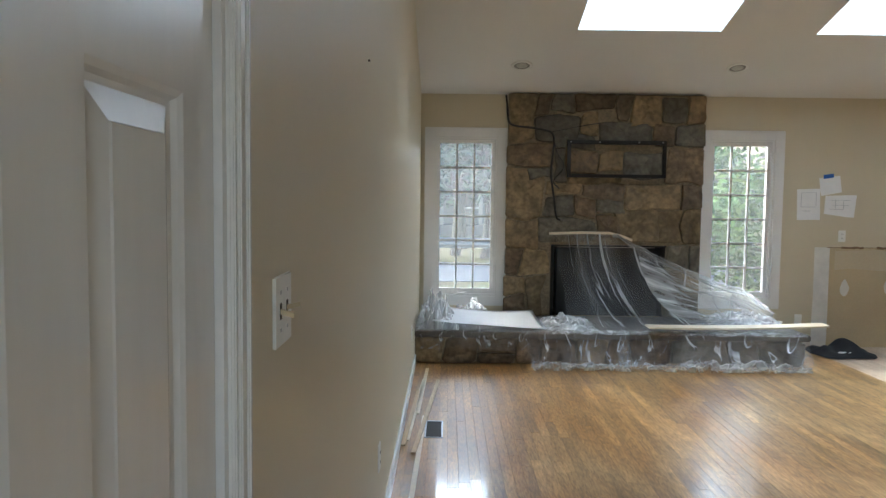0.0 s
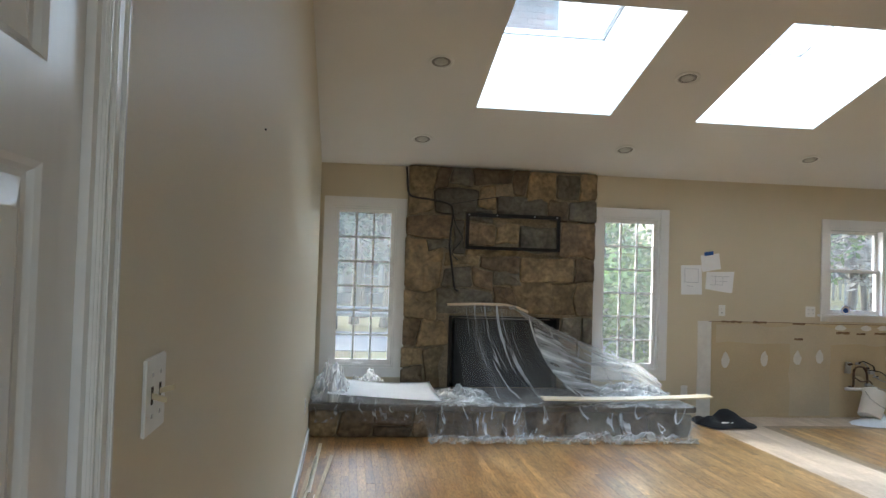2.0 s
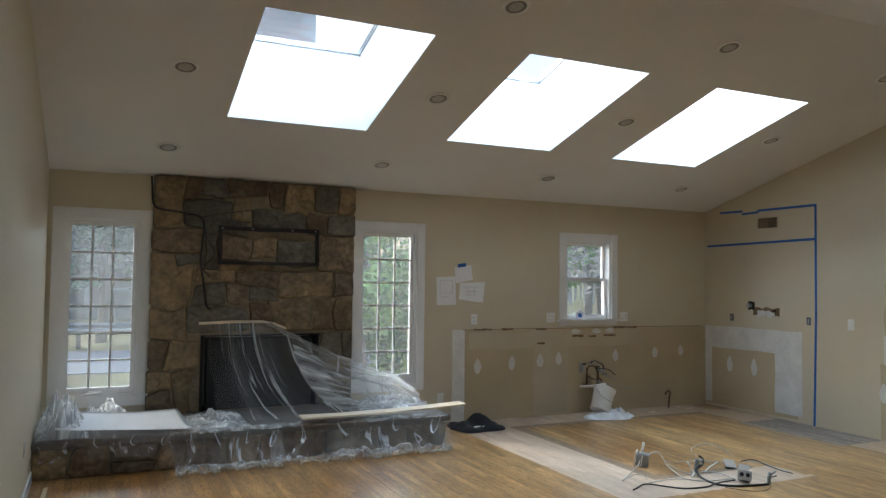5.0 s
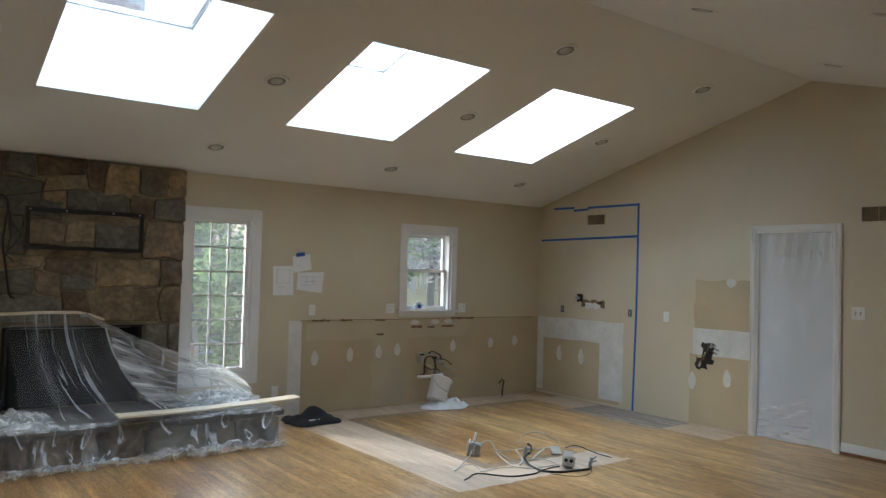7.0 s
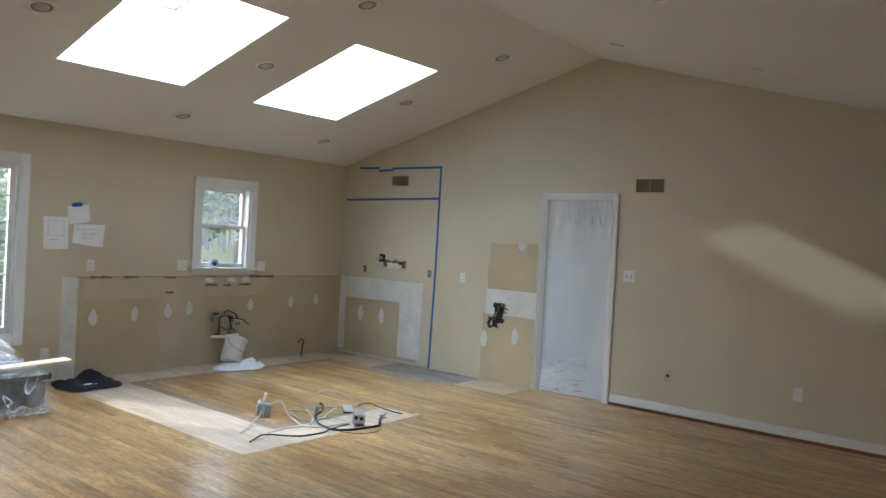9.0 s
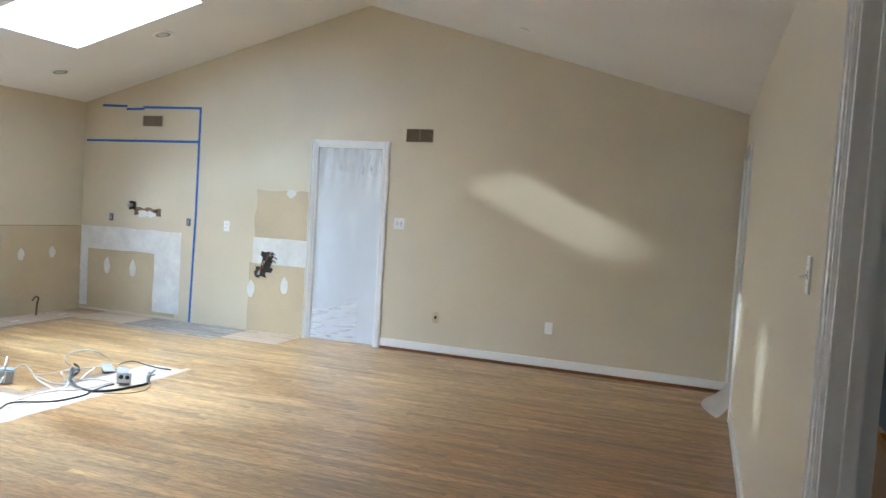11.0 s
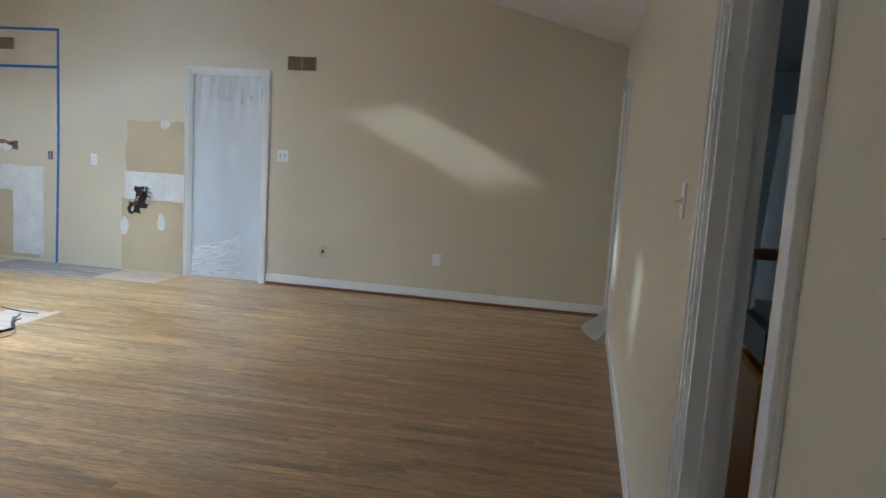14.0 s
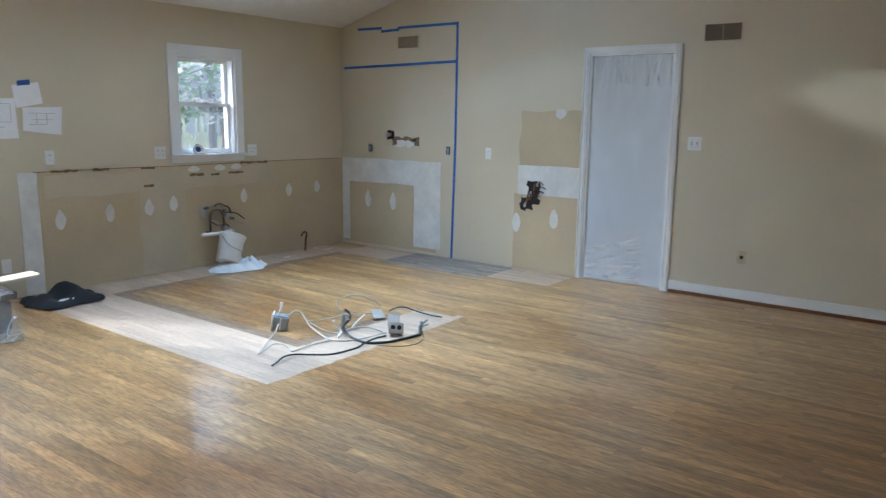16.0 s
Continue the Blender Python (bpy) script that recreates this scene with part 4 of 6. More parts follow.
hearth = thing("hearth", "raised stone hearth with a dark slab top", "hearth", (1.7, -0.5, 0))
part("mortar_bed", boxes((0.0, HEARTH_X - 0.03, HEARTH_Y + 0.05, 0, 0, 0.235), (0.86, 2.77, -0.02, 0, 0.235, HEARTH_Z - 0.001)), MORTAR, hearth)
part("slab", boxes((0.0, HEARTH_X + 0.02, HEARTH_Y - 0.02, BREAST_Y, 0.235, HEARTH_Z), (0.0, 0.845, BREAST_Y, 0, 0.235, HEARTH_Z), (2.79, HEARTH_X + 0.02, BREAST_Y, 0, 0.235, HEARTH_Z), bevel=0.008), SLATE, hearth)
rect = (0.0, HEARTH_X, 0.0, 0.235)
for poly in rubble(rect, srnd, 0.07, 0.16):
    part("stone", stone(poly, HEARTH_Y + 0.05, srnd.uniform(0.03, 0.045), srnd), STONES[srnd.choice((0, 1, 1, 2))], hearth)

# black mount for a screen, with its cables
mount = thing("wall_mount", "black steel television wall mount, empty, on the stones", "wall mount", (1.91, -0.12, 1.66))
MY = -0.135
for r in ((1.43, 2.39, MY - 0.02, MY + 0.015, 1.985, 2.022), (1.43, 2.39, MY - 0.02, MY + 0.015, 1.662, 1.695)):
    part("rail", boxes(r, bevel=0.003), BLACK, mount)
for x in (1.43, 2.355):
    part("upright", boxes((x, x + 0.035, MY - 0.014, MY + 0.01, 1.695, 1.985), bevel=0.003), BLACK, mount)
for x in (1.46, 2.35, 1.74, 2.12):
    part("bolt", tube([(x, MY - 0.03, 2.004), (x, MY + 0.04, 2.004)], 0.008), GREYMETAL, mount)
for x in (1.50, 2.33):
    part("standoff", boxes((x - 0.02, x + 0.02, MY, BREAST_Y, 1.67, 1.69)), BLACK, mount)
    part("standoff", boxes((x - 0.02, x + 0.02, MY, BREAST_Y, 1.99, 2.01)), BLACK, mount)
solid("cable", tube([(0.835, -0.03, 2.46), (0.84, -0.10, 2.36), (0.855, -0.125, 2.20), (0.92, -0.128, 2.155), (1.10, -0.128, 2.135), (1.26, -0.128, 2.10), (1.30, -0.128, 2.02), (1.285, -0.128, 1.85), (1.275, -0.128, 1.70), (1.295, -0.128, 1.55), (1.32, -0.128, 1.38), (1.34, -0.13, 1.27), (1.375, -0.13, 1.245)], 0.010), RUBBER, "thick black cable pinned down the stone face", "cable", smooth=True)
solid("cable", tube([(1.295, -0.13, 2.04), (1.33, -0.13, 1.90), (1.40, -0.13, 1.78), (1.36, -0.13, 1.70), (1.30, -0.13, 1.62), (1.36, -0.13, 1.55)], 0.006), RUBBER, "thin black cable hanging on the stones", "cable", smooth=True)
solid("cable", tube([(1.28, -0.13, 2.10), (1.42, -0.13, 2.13), (1.60, -0.135, 2.165), (1.75, -0.135, 2.19)], 0.004), RUBBER, "thin grey-black wire across the stones", "cable", smooth=True)


# ---- plastic film, paper and boards on the hearth ----
def fnoise(*p):
    return noise.noise(Vector(p))


def drape(u, v):
    """Film hung from the lintel, spread to the right over the hearth and down to its slab."""
    if u < 0.5:
        top = Vector((1.31 + 0.62 * u / 0.5, -0.155, 1.115))
    else:
        s = (u - 0.5) / 0.5
        top = Vector((1.93 + 1.50 * s, -0.16 - 0.10 * s, 1.115 - 0.62 * s**0.8 - 0.10 * s * s + 0.05 * math.exp(-((s - 0.8) / 0.12) ** 2)))
    foot = Vector((1.40 + 2.08 * u**1.05, -0.82 + 0.40 * u, HEARTH_Z + 0.012))
    p = top.lerp(foot, v)
    hang = v * (1 - v)
    p.z -= hang * (0.42 - 0.10 * u)
    p.x -= 0.55 * hang * min(1, 2 * u) * (1 - 0.5 * u)
    p.y -= 0.10 * v * (1 - v)
    fold = 0.05 * math.sin(u * 21 + 3 * v + 4 * fnoise(u * 3, v * 2, 0)) * (0.25 + 0.9 * v) + 0.05 * fnoise(u * 9, v * 2, 5) * v + 0.012 * fnoise(u * 30, v * 12, 9)
    p.y -= abs(fold) * (1.1 - 0.5 * v)
    p.x += 0.5 * fold * v
    p.z = max(p.z + 0.012 * fnoise(u * 20, v * 20, 2), HEARTH_Z + 0.006)
    p.y = min(p.y, -0.125)
    return p


def layer(u, v):
    """The film's doubled tail, pulled to the right under the window."""
    p = Vector(drape(0.56 + 0.44 * u, 0.02 + 0.93 * v))
    p.y -= 0.03 + 0.05 * abs(fnoise(u * 3, v * 6, 4)) + 0.03 * math.sin(v * 16 + 3 * u) * u
    p.z = max(p.z + 0.05 * math.sin(v * 11 - 4 * u) * u * v, HEARTH_Z + 0.01)
    p.x = min(p.x, 3.47)
    return p


def bunch(u, v):
    """A bunched rope of film along the upper edge."""
    s = 0.46 + 0.52 * u
    p, a = Vector(drape(s, 0.0)), v * math.tau
    r = (0.018 + 0.03 * u + 0.014 * fnoise(u * 14, math.cos(a), math.sin(a))) * (1 - 0.6 * u**6)
    return p.x, p.y - 0.03 - r * math.cos(a), p.z - 0.01 + r * math.sin(a)


drf = thing("draped_film", "clear polythene film draped over the fireplace opening", "plastic sheet", (1.9, -0.5, HEARTH_Z))
part("sheet", cloth(150, 60, drape), FILM, drf, smooth=True)
part("doubled_tail", cloth(90, 50, layer), LAYER, drf, "whiter doubled tail of film", True)
part("bunched_edge", cloth(80, 10, bunch), LAYER, drf, smooth=True)
bm = bmesh.new()
pts = [(1.27, 1.113), (1.6, 1.125), (1.86, 1.122), (1.97, 1.10), (2.08, 1.055)]
for (a, za), (b, zb) in zip(pts, pts[1:]):
    v = [bm.verts.new(p) for p in ((a, -0.165, za - 0.012), (b, -0.165, zb - 0.012), (b, -0.165, zb + 0.012), (a, -0.165, za + 0.012), (a, -0.125, za - 0.012), (b, -0.125, zb - 0.012), (b, -0.125, zb + 0.012), (a, -0.125, za + 0.012))]
    for f in ((0, 1, 2, 3), (7, 6, 5, 4), (0, 4, 5, 1), (3, 2, 6, 7), (0, 3, 7, 4), (1, 5, 6, 2)):
        bm.faces.new([v[k] for k in f])
solid("wood_strip", bm, PINE, "pale wood strip holding the film over the opening", "wood strip")


def front(x0, x1, low, seed, back=-0.55):
    """Film lying on the slab and hanging down the hearth's front, crumpled at its foot."""
    def place(u, v):
        x = x0 + (x1 - x0) * u + 0.05 * fnoise(v * 3, seed, u * 2)
        n = fnoise(u * 7 * (x1 - x0), v * 5, seed) + 0.5 * fnoise(u * 22 * (x1 - x0), v * 14, seed + 3)
        if v < 0.35:
            s = v / 0.35
            return x, back + (HEARTH_Y - 0.03 - back) * s, HEARTH_Z + 0.012 + 0.02 * abs(n) * (1 - 0.5 * s)
        s = (v - 0.35) / 0.65
        edge = low + 0.03 * fnoise(u * 9, seed, 1)
        z = HEARTH_Z + 0.008 + (edge - HEARTH_Z) * min(1, s * 1.12)
        out = 0.035 + 0.035 * abs(n) * (0.4 + s) + (0.19 * s**1.7 * (1 + 0.35 * fnoise(x * 1.7, seed, 7)) if low < 0.06 else 0)
        return x, HEARTH_Y - out, max(0.006 + 0.02 * abs(n) * s, z)
    return place


def hem(x0, x1, seed):
    """The bunched lower edge of a film, lying on the floor."""
    def place(u, v):
        x = x0 + 0.03 + (x1 - x0 - 0.06) * u
        n = fnoise(x * 7, v * 3, seed) + 0.6 * fnoise(x * 19, v * 5, seed + 2)
        swell = 0.7 + 0.5 * fnoise(x * 2.3, seed, 4)
        a = math.pi * v
        return x + 0.012 * n, HEARTH_Y - 0.16 - 0.11 * swell * (1 - math.cos(a)) * 0.5 - 0.02 * n, 0.006 + max(0.0, (0.085 * swell + 0.045 * n) * math.sin(a) ** 0.7)
    return place


def lip(x0, x1, seed):
    def place(u, v):
        x = x0 + (x1 - x0) * u
        n = fnoise(x * 8, v * 2, seed + 9) + 0.5 * fnoise(x * 23, v * 4, seed + 5)
        return x, HEARTH_Y + 0.03 - 0.075 * v - 0.012 * abs(n), HEARTH_Z + 0.014 + 0.018 * abs(n) - 0.055 * max(0, v - 0.55)
    return place


HEAPFILM = sheet_plastic("bunched polythene film", (0.92, 0.92, 0.91), base=0.34, soft=0.5, line=0.6, scale=(3, 3), lines=(5, 5), width=0.07, cells=True, through=0.2, crinkle=1.0)
HEMFILM = sheet_plastic("bunched film edge", (0.92, 0.92, 0.91), base=0.14, soft=0.38, line=0.4, scale=(10, 1.2), lines=(14, 3), width=0.06, cells=True, through=0.2, crinkle=0.9)
for x0, x1, low, seed in ((0.98, 1.86, 0.015, 1), (1.76, 3.40, 0.03, 2), (0.06, 1.02, 0.13, 3)):
    hf = thing("hearth_film", "crumpled clear film hanging over the hearth edge" if low < 0.1 else "short flap of clear film over the hearth edge", "plastic sheet", ((x0 + x1) / 2, HEARTH_Y, 0), "hearth films")
    part("sheet", cloth(110 if x1 - x0 > 1.2 else 70, 50, front(x0, x1, low, seed)), EDGEFILM, hf, smooth=True)
    if low < 0.1:
        part("hem", cloth(int(130 * (x1 - x0)), 14, hem(x0, x1, seed)), HEMFILM, hf, "whitish crumpled hem on the floor", True)
    if low < 0.1:
        part("lip", cloth(int(110 * (x1 - x0)), 8, lip(x0, x1, seed)), HEMFILM, hf, "crinkled fold over the slab edge", True)


def heap(x0, x1, y0, y1, high, seed):
    def place(u, v):
        x, y = x0 + (x1 - x0) * u, y0 + (y1 - y0) * v
        dome = (math.sin(math.pi * u) * math.sin(math.pi * v)) ** 0.6 if 0 < u < 1 and 0 < v < 1 else 0
        n = abs(fnoise(u * 5, v * 5, seed)) + 0.6 * abs(fnoise(u * 11, v * 11, seed + 1)) + 0.3 * abs(fnoise(u * 24, v * 24, seed + 2))
        return x + 0.04 * fnoise(u * 6, v * 6, seed + 5), y + 0.04 * fnoise(u * 6, v * 6, seed + 7), HEARTH_Z + 0.008 + high * dome * (0.25 + 0.9 * n)
    return place


for x0, x1, y0, y1, h, seed in ((0.02, 0.38, -0.98, -0.30, 0.30, 11), (0.28, 0.74, -0.62, -0.15, 0.19, 12), (1.06, 1.62, -0.95, -0.35, 0.10, 13), (2.75, 3.42, -0.62, -0.12, 0.13, 14)):
    solid("crumpled_film", cloth(60, 60, heap(x0, x1, y0, y1, h, seed)), HEAPFILM, "bunched heap of clear polythene film on the hearth", "plastic sheet", "", "film heaps", True)


def paper_place(u, v):
    x = 0.17 + 0.90 * u + 0.10 * (1 - v) * (u - 0.2)
    lift = 0.05 * (1 - u) ** 3 * (1 - v) + 0.012 * math.sin(4 * u + 2 * v) + 0.03 * v * u * u + 0.10 * v * v * (1 - 0.45 * u)
    return x, -1.035 + 0.50 * v, HEARTH_Z + 0.042 + lift


solid("paper_sheet", cloth(24, 12, paper_place, 0.003), PAPER, "large white paper sheet lying on the hearth", "paper", smooth=True)
bm = bmesh.new()
N = 14
ring = []
for k in range(N + 1):
    s = k / N
    x, z = 2.02 + 1.60 * s, HEARTH_Z + 0.045 + 0.014 * (2 * s - 0.7) ** 2
    y = -1.0 + 0.10 * s
    ring.append([bm.verts.new(p) for p in ((x, y - 0.07, z), (x, y + 0.07, z + 0.004), (x, y + 0.07, z + 0.018), (x, y - 0.07, z + 0.014))])
for a, b in zip(ring, ring[1:]):
    for k in range(4):
        bm.faces.new((a[k], a[(k + 1) % 4], b[(k + 1) % 4], b[k]))
bm.faces.new(ring[0][::-1])
bm.faces.new(ring[-1])
solid("board", bm, PINE, "pale bowed wooden board lying along the hearth", "board")

# ---- north wall: papers, plates, stripped kitchen wall ----
def sheet(outline, lines, seed, tape=None):
    p = thing("paper_note", "white paper plan taped to the wall" + (" with blue tape" if tape else ""), "paper", (outline[0][0], -0.002, outline[0][1]), "papers on the wall")
    part("page", slab(outline, -0.001, -0.002, "y"), PAPER, p)
    for r in lines:
        part("line_mark", boxes((r[0], r[1], -0.0042, -0.003, r[2], r[3])), INK, p)
    if tape:
        part("tape", slab(tape, -0.003, -0.0015, "y"), BLUETAPE, p, "strip of blue painter's tape")


sheet([(3.735, 1.575), (3.965, 1.585), (3.975, 1.275), (3.745, 1.27)], [(3.78, 3.93, 1.54, 1.543), (3.78, 3.93, 1.40, 1.403), (3.78, 3.783, 1.40, 1.54), (3.927, 3.93, 1.40, 1.54), (3.80, 3.88, 1.36, 1.364)], 1)
sheet([(3.95, 1.685), (4.155, 1.715), (4.18, 1.55), (3.975, 1.51)], [], 2, [(3.99, 1.72), (4.09, 1.735), (4.093, 1.695), (3.993, 1.68)])
sheet([(4.02, 1.515), (4.33, 1.525), (4.31, 1.30), (4.23, 1.305), (4.01, 1.335)], [(4.06, 4.27, 1.47, 1.473), (4.06, 4.20, 1.38, 1.383), (4.09, 4.25, 1.42, 1.423), (4.12, 4.123, 1.38, 1.47), (4.20, 4.203, 1.38, 1.47)], 3)


def plate(axis, at, out, a, z, wide, kind):
    """A cover plate with its switch or sockets, at a along the wall."""
    words = {"outlet": "white duplex outlet plate", "switch": "white switch plate with toggles", "blank": "white blank cover plate", "jack": "almond jack plate with a dark socket", "box": "open dark outlet box in the wall"}[kind]
    base = (at, a, z) if axis == "x" else (a, at, z)
    p = thing("wall_plate", words + " on the wall", "outlet" if kind != "switch" else "switch", base, "wall plates")

    def slabbox(a0, a1, z0, z1, d0, d1, bevel=0.0015):
        lo, hi = sorted((at + out * d0, at + out * d1))
        return boxes((lo, hi, a0, a1, z0, z1) if axis == "x" else (a0, a1, lo, hi, z0, z1), bevel=bevel)

    h = 0.057
    if kind == "box":
        part("box", slabbox(a - 0.032, a + 0.032, z - 0.048, z + 0.048, 0.001, 0.004), GREYMETAL, p)
        part("hollow", slabbox(a - 0.024, a + 0.024, z - 0.038, z + 0.038, 0.002, 0.006), DARK, p)
        part("receptacle", slabbox(a - 0.012, a + 0.012, z - 0.03, z + 0.03, 0.004, 0.010), GREYPLASTIC, p)
        return
    part("plate", slabbox(a - wide / 2, a + wide / 2, z - h, z + h, 0.0005, 0.006, 0.003), WHITE if kind != "jack" else ALMOND, p)
    gangs = (-0.023, 0.023) if wide > 0.1 else (0,)
    for g in gangs:
        if kind == "outlet" or (kind == "switch" and False):
            for dz in (-0.02, 0.02):
                s = part("socket", slabbox(a + g - 0.014, a + g + 0.014, z + dz - 0.013, z + dz + 0.013, 0.005, 0.008), WHITE, p)
                for o in (-0.006, 0.006):
                    part("slot", slabbox(a + g + o - 0.0012, a + g + o + 0.0012, z + dz - 0.004, z + dz + 0.006, 0.0075, 0.0086, 0), DARK, s)
        elif kind == "switch":
            part("toggle_slot", slabbox(a + g - 0.006, a + g + 0.006, z - 0.013, z + 0.013, 0.005, 0.0065, 0), DARK, p)
            up = 1 if g > 0 else -1
            bm = bmesh.new()
            q = [(0.005, z - 0.004), (0.005, z + 0.004), (0.028, z + 0.006 * up + 0.004), (0.028, z + 0.006 * up - 0.004)]
            vs = []
            for da in (-0.004, 0.004):
                for dd, zz in q:
                    vs.append(bm.verts.new((at + out * dd, a + g + da, zz) if axis == "x" else (a + g + da, at + out * dd, zz)))
            for f in ((0, 1, 2, 3), (7, 6, 5, 4), (0, 4, 5, 1), (1, 5, 6, 2), (2, 6, 7, 3), (3, 7, 4, 0)):
                bm.faces.new([vs[k] for k in f])
            bmesh.ops.recalc_face_normals(bm, faces=bm.faces[:])
            part("toggle", bm, ALMOND if axis == "x" and at < 1 else WHITE, p, "toggle lever")
            for dz in (-0.03, 0.03):
                part("screw", slabbox(a + g - 0.003, a + g + 0.003, z + dz - 0.003, z + dz + 0.003, 0.0055, 0.007, 0), GREYMETAL, p)
        elif kind == "jack":
            part("socket", slabbox(a - 0.014, a + 0.014, z - 0.014, z + 0.014, 0.005, 0.009), DARK, p)


plate("y", 0, -1, 4.20, 1.115, 0.075, "outlet")
plate("y", 0, -1, 5.20, 1.125, 0.115, "outlet")
plate("y", 0, -1, 6.255, 1.125, 0.115, "outlet")
plate("y", 0, -1, 3.80, 0.27, 0.075, "blank")
plate("x", XE, -1, -0.45, 1.13, 0.07, "box")
plate("x", XE, -1, -1.55, 1.14, 0.07, "box")
plate("x", XE, -1, -2.06, 1.13, 0.075, "outlet")
plate("x", XE, -1, -4.13, 1.295, 0.117, "switch")
plate("x", XE, -1, -4.585, 0.38, 0.075, "jack")
plate("x", XE, -1, -5.735, 0.40, 0.075, "blank")
plate("x", 0, 1, -6.245, 1.26, 0.117, "switch")
plate("x", 0, 1, -4.47, 0.39, 0.075, "outlet")
plate("x", 0, 1, -1.66, 0.39, 0.075, "outlet")
plate("y", YS, 1, 2.94, 1.36, 0.075, "switch")


def on_wall(name, axis, at, outline, mat, label, depth=0.003):
    out = -1
    return part(name, slab(outline, at, out * depth, axis), mat, wall_north if axis == "y" else wall_east, label)


def ragged(a0, a1, z0, z1, seed, step=0.12, rough=0.012):
    """The outline of a rectangle with an uneven edge."""
    r, pts = random.Random(seed), []
    for (a, z), (b, y) in zip(((a0, z0), (a1, z0), (a1, z1), (a0, z1)), ((a1, z0), (a1, z1), (a0, z1), (a0, z0))):
        n = max(1, int(math.hypot(b - a, y - z) / step))
        for k in range(n):
            j = rough if k else 0
            pts.append((a + (b - a) * k / n + r.uniform(-j, j), z + (y - z) * k / n + r.uniform(-j, j)))
    return pts


def teardrop(a, z, w, h, seed):
    r = random.Random(seed)
    pts = []
    for k in range(14):
        t = k * math.tau / 14
        pinch = 1 - 0.55 * max(0, math.sin(t)) ** 1.5
        pts.append((a + w * math.cos(t) * pinch * r.uniform(0.85, 1.1), z + h * math.sin(t) * r.uniform(0.92, 1.08)))
    return pts


on_wall("bare_panel", "y", 0, ragged(4.09, XE - 0.002, 0.004, 1.0, 1, 0.2, 0.006), BARE, "bare brown drywall paper where cabinets stood")
on_wall("pale_band", "y", -0.003, ragged(4.14, 6.55, 0.775, 0.965, 41, 0.15, 0.02), PALEBARE, "paler scuffed band of drywall paper", 0.0008)
on_wall("pale_band", "y", -0.003, ragged(4.97, 5.44, 0.02, 0.774, 42, 0.15, 0.015), PALEBARE, "paler scuffed band of drywall paper", 0.0008)
on_wall("compound_strip", "y", 0, ragged(3.935, 4.087, 0.004, 1.002, 2, 0.2, 0.006), COMPOUND, "white joint compound strip")
for k, x in enumerate((4.25, 4.685, 5.06, 5.315, 6.13, 6.735, 7.15)):
    on_wall("compound_dab", "y", -0.003, teardrop(x, 0.60 + 0.016 * k, 0.045, 0.085 - 0.003 * k, k), COMPOUND, "white dab of joint compound", 0.002)
for k, (x, z) in enumerate(((5.55, 0.962), (5.85, 0.962), (6.05, 0.965))):
    on_wall("compound_dab", "y", -0.003, teardrop(x, z, 0.07, 0.03, 30 + k), COMPOUND, "white dab of joint compound", 0.002)
for k, (a, b, z) in enumerate(((5.50, 5.66, 0.905), (5.95, 6.13, 0.905), (5.74, 5.84, 0.90), (4.20, 4.42, 1.0), (4.55, 4.70, 0.998), (5.0, 5.14, 0.992), (6.10, 6.45, 1.0), (5.02, 5.12, 0.83))):
    on_wall("torn_paper", "y", -0.0035, ragged(a, b, z - 0.011, z + 0.011, 50 + k, 0.03, 0.006), BAREDARK, "dark torn drywall edge", 0.002)
solid("gouge", tube([(4.06, -0.004, 1.0), (4.9, -0.004, 1.003), (5.3, -0.004, 0.998), (6.6, -0.004, 1.004), (7.5, -0.004, 1.0)], 0.003, 5, 1), BAREDARK, "torn caulk line where the splashback ended", kind="structure")

# east wall: compound, bare drywall, tape, holes
on_wall("bare_panel", "x", XE, ragged(-1.40, -0.02, 0.03, 0.80, 3, 0.2, 0.006), BARE, "bare brown drywall paper where cabinets stood")
on_wall("compound_strip", "x", XE - 0.003, ragged(-1.46, -0.004, 0.745, 1.012, 4, 0.2, 0.008), COMPOUND, "wide white band of joint compound", 0.002)
on_wall("compound_strip", "x", XE - 0.003, ragged(-1.46, -1.09, 0.07, 0.744, 5, 0.2, 0.008), COMPOUND, "wide white band of joint compound", 0.002)
on_wall("compound_strip", "x", XE - 0.003, ragged(-0.12, -0.004, 0.05, 0.744, 6, 0.2, 0.006), COMPOUND, "white joint compound strip", 0.002)
on_wall("bare_panel", "x", XE, ragged(-3.075, -2.43, 1.02, 1.56, 7, 0.08, 0.016), BARE, "bare drywall patch by the doorway")
on_wall("compound_strip", "x", XE - 0.0005, ragged(-3.075, -2.415, 0.75, 1.035, 8, 0.2, 0.006), COMPOUND, "white band of joint compound", 0.004)
on_wall("bare_panel", "x", XE, ragged(-3.075, -2.375, 0.004, 0.755, 9, 0.2, 0.006), BARE, "bare drywall patch by the doorway")
for k, (y, z) in enumerate(((-0.41, 0.55), (-0.79, 0.55), (-2.83, 0.535), (-2.41, 0.47))):
    on_wall("compound_dab", "x", XE - 0.003, teardrop(y, z, 0.05, 0.10, 80 + k), COMPOUND, "white dab of joint compound", 0.002)
on_wall("compound_dab", "x", XE - 0.003, teardrop(-2.86, 1.53, 0.06, -0.05, 90), COMPOUND, "white dab of joint compound", 0.002)


def tape_run(axis, at, rows):
    t = thing("masking_tape", "blue painter's tape marking out a cabinet on the wall", "tape", (XE, -1.6, 2.4))
    for o in rows:
        part("strip", slab(o, at, -0.002, axis), BLUETAPE, t)


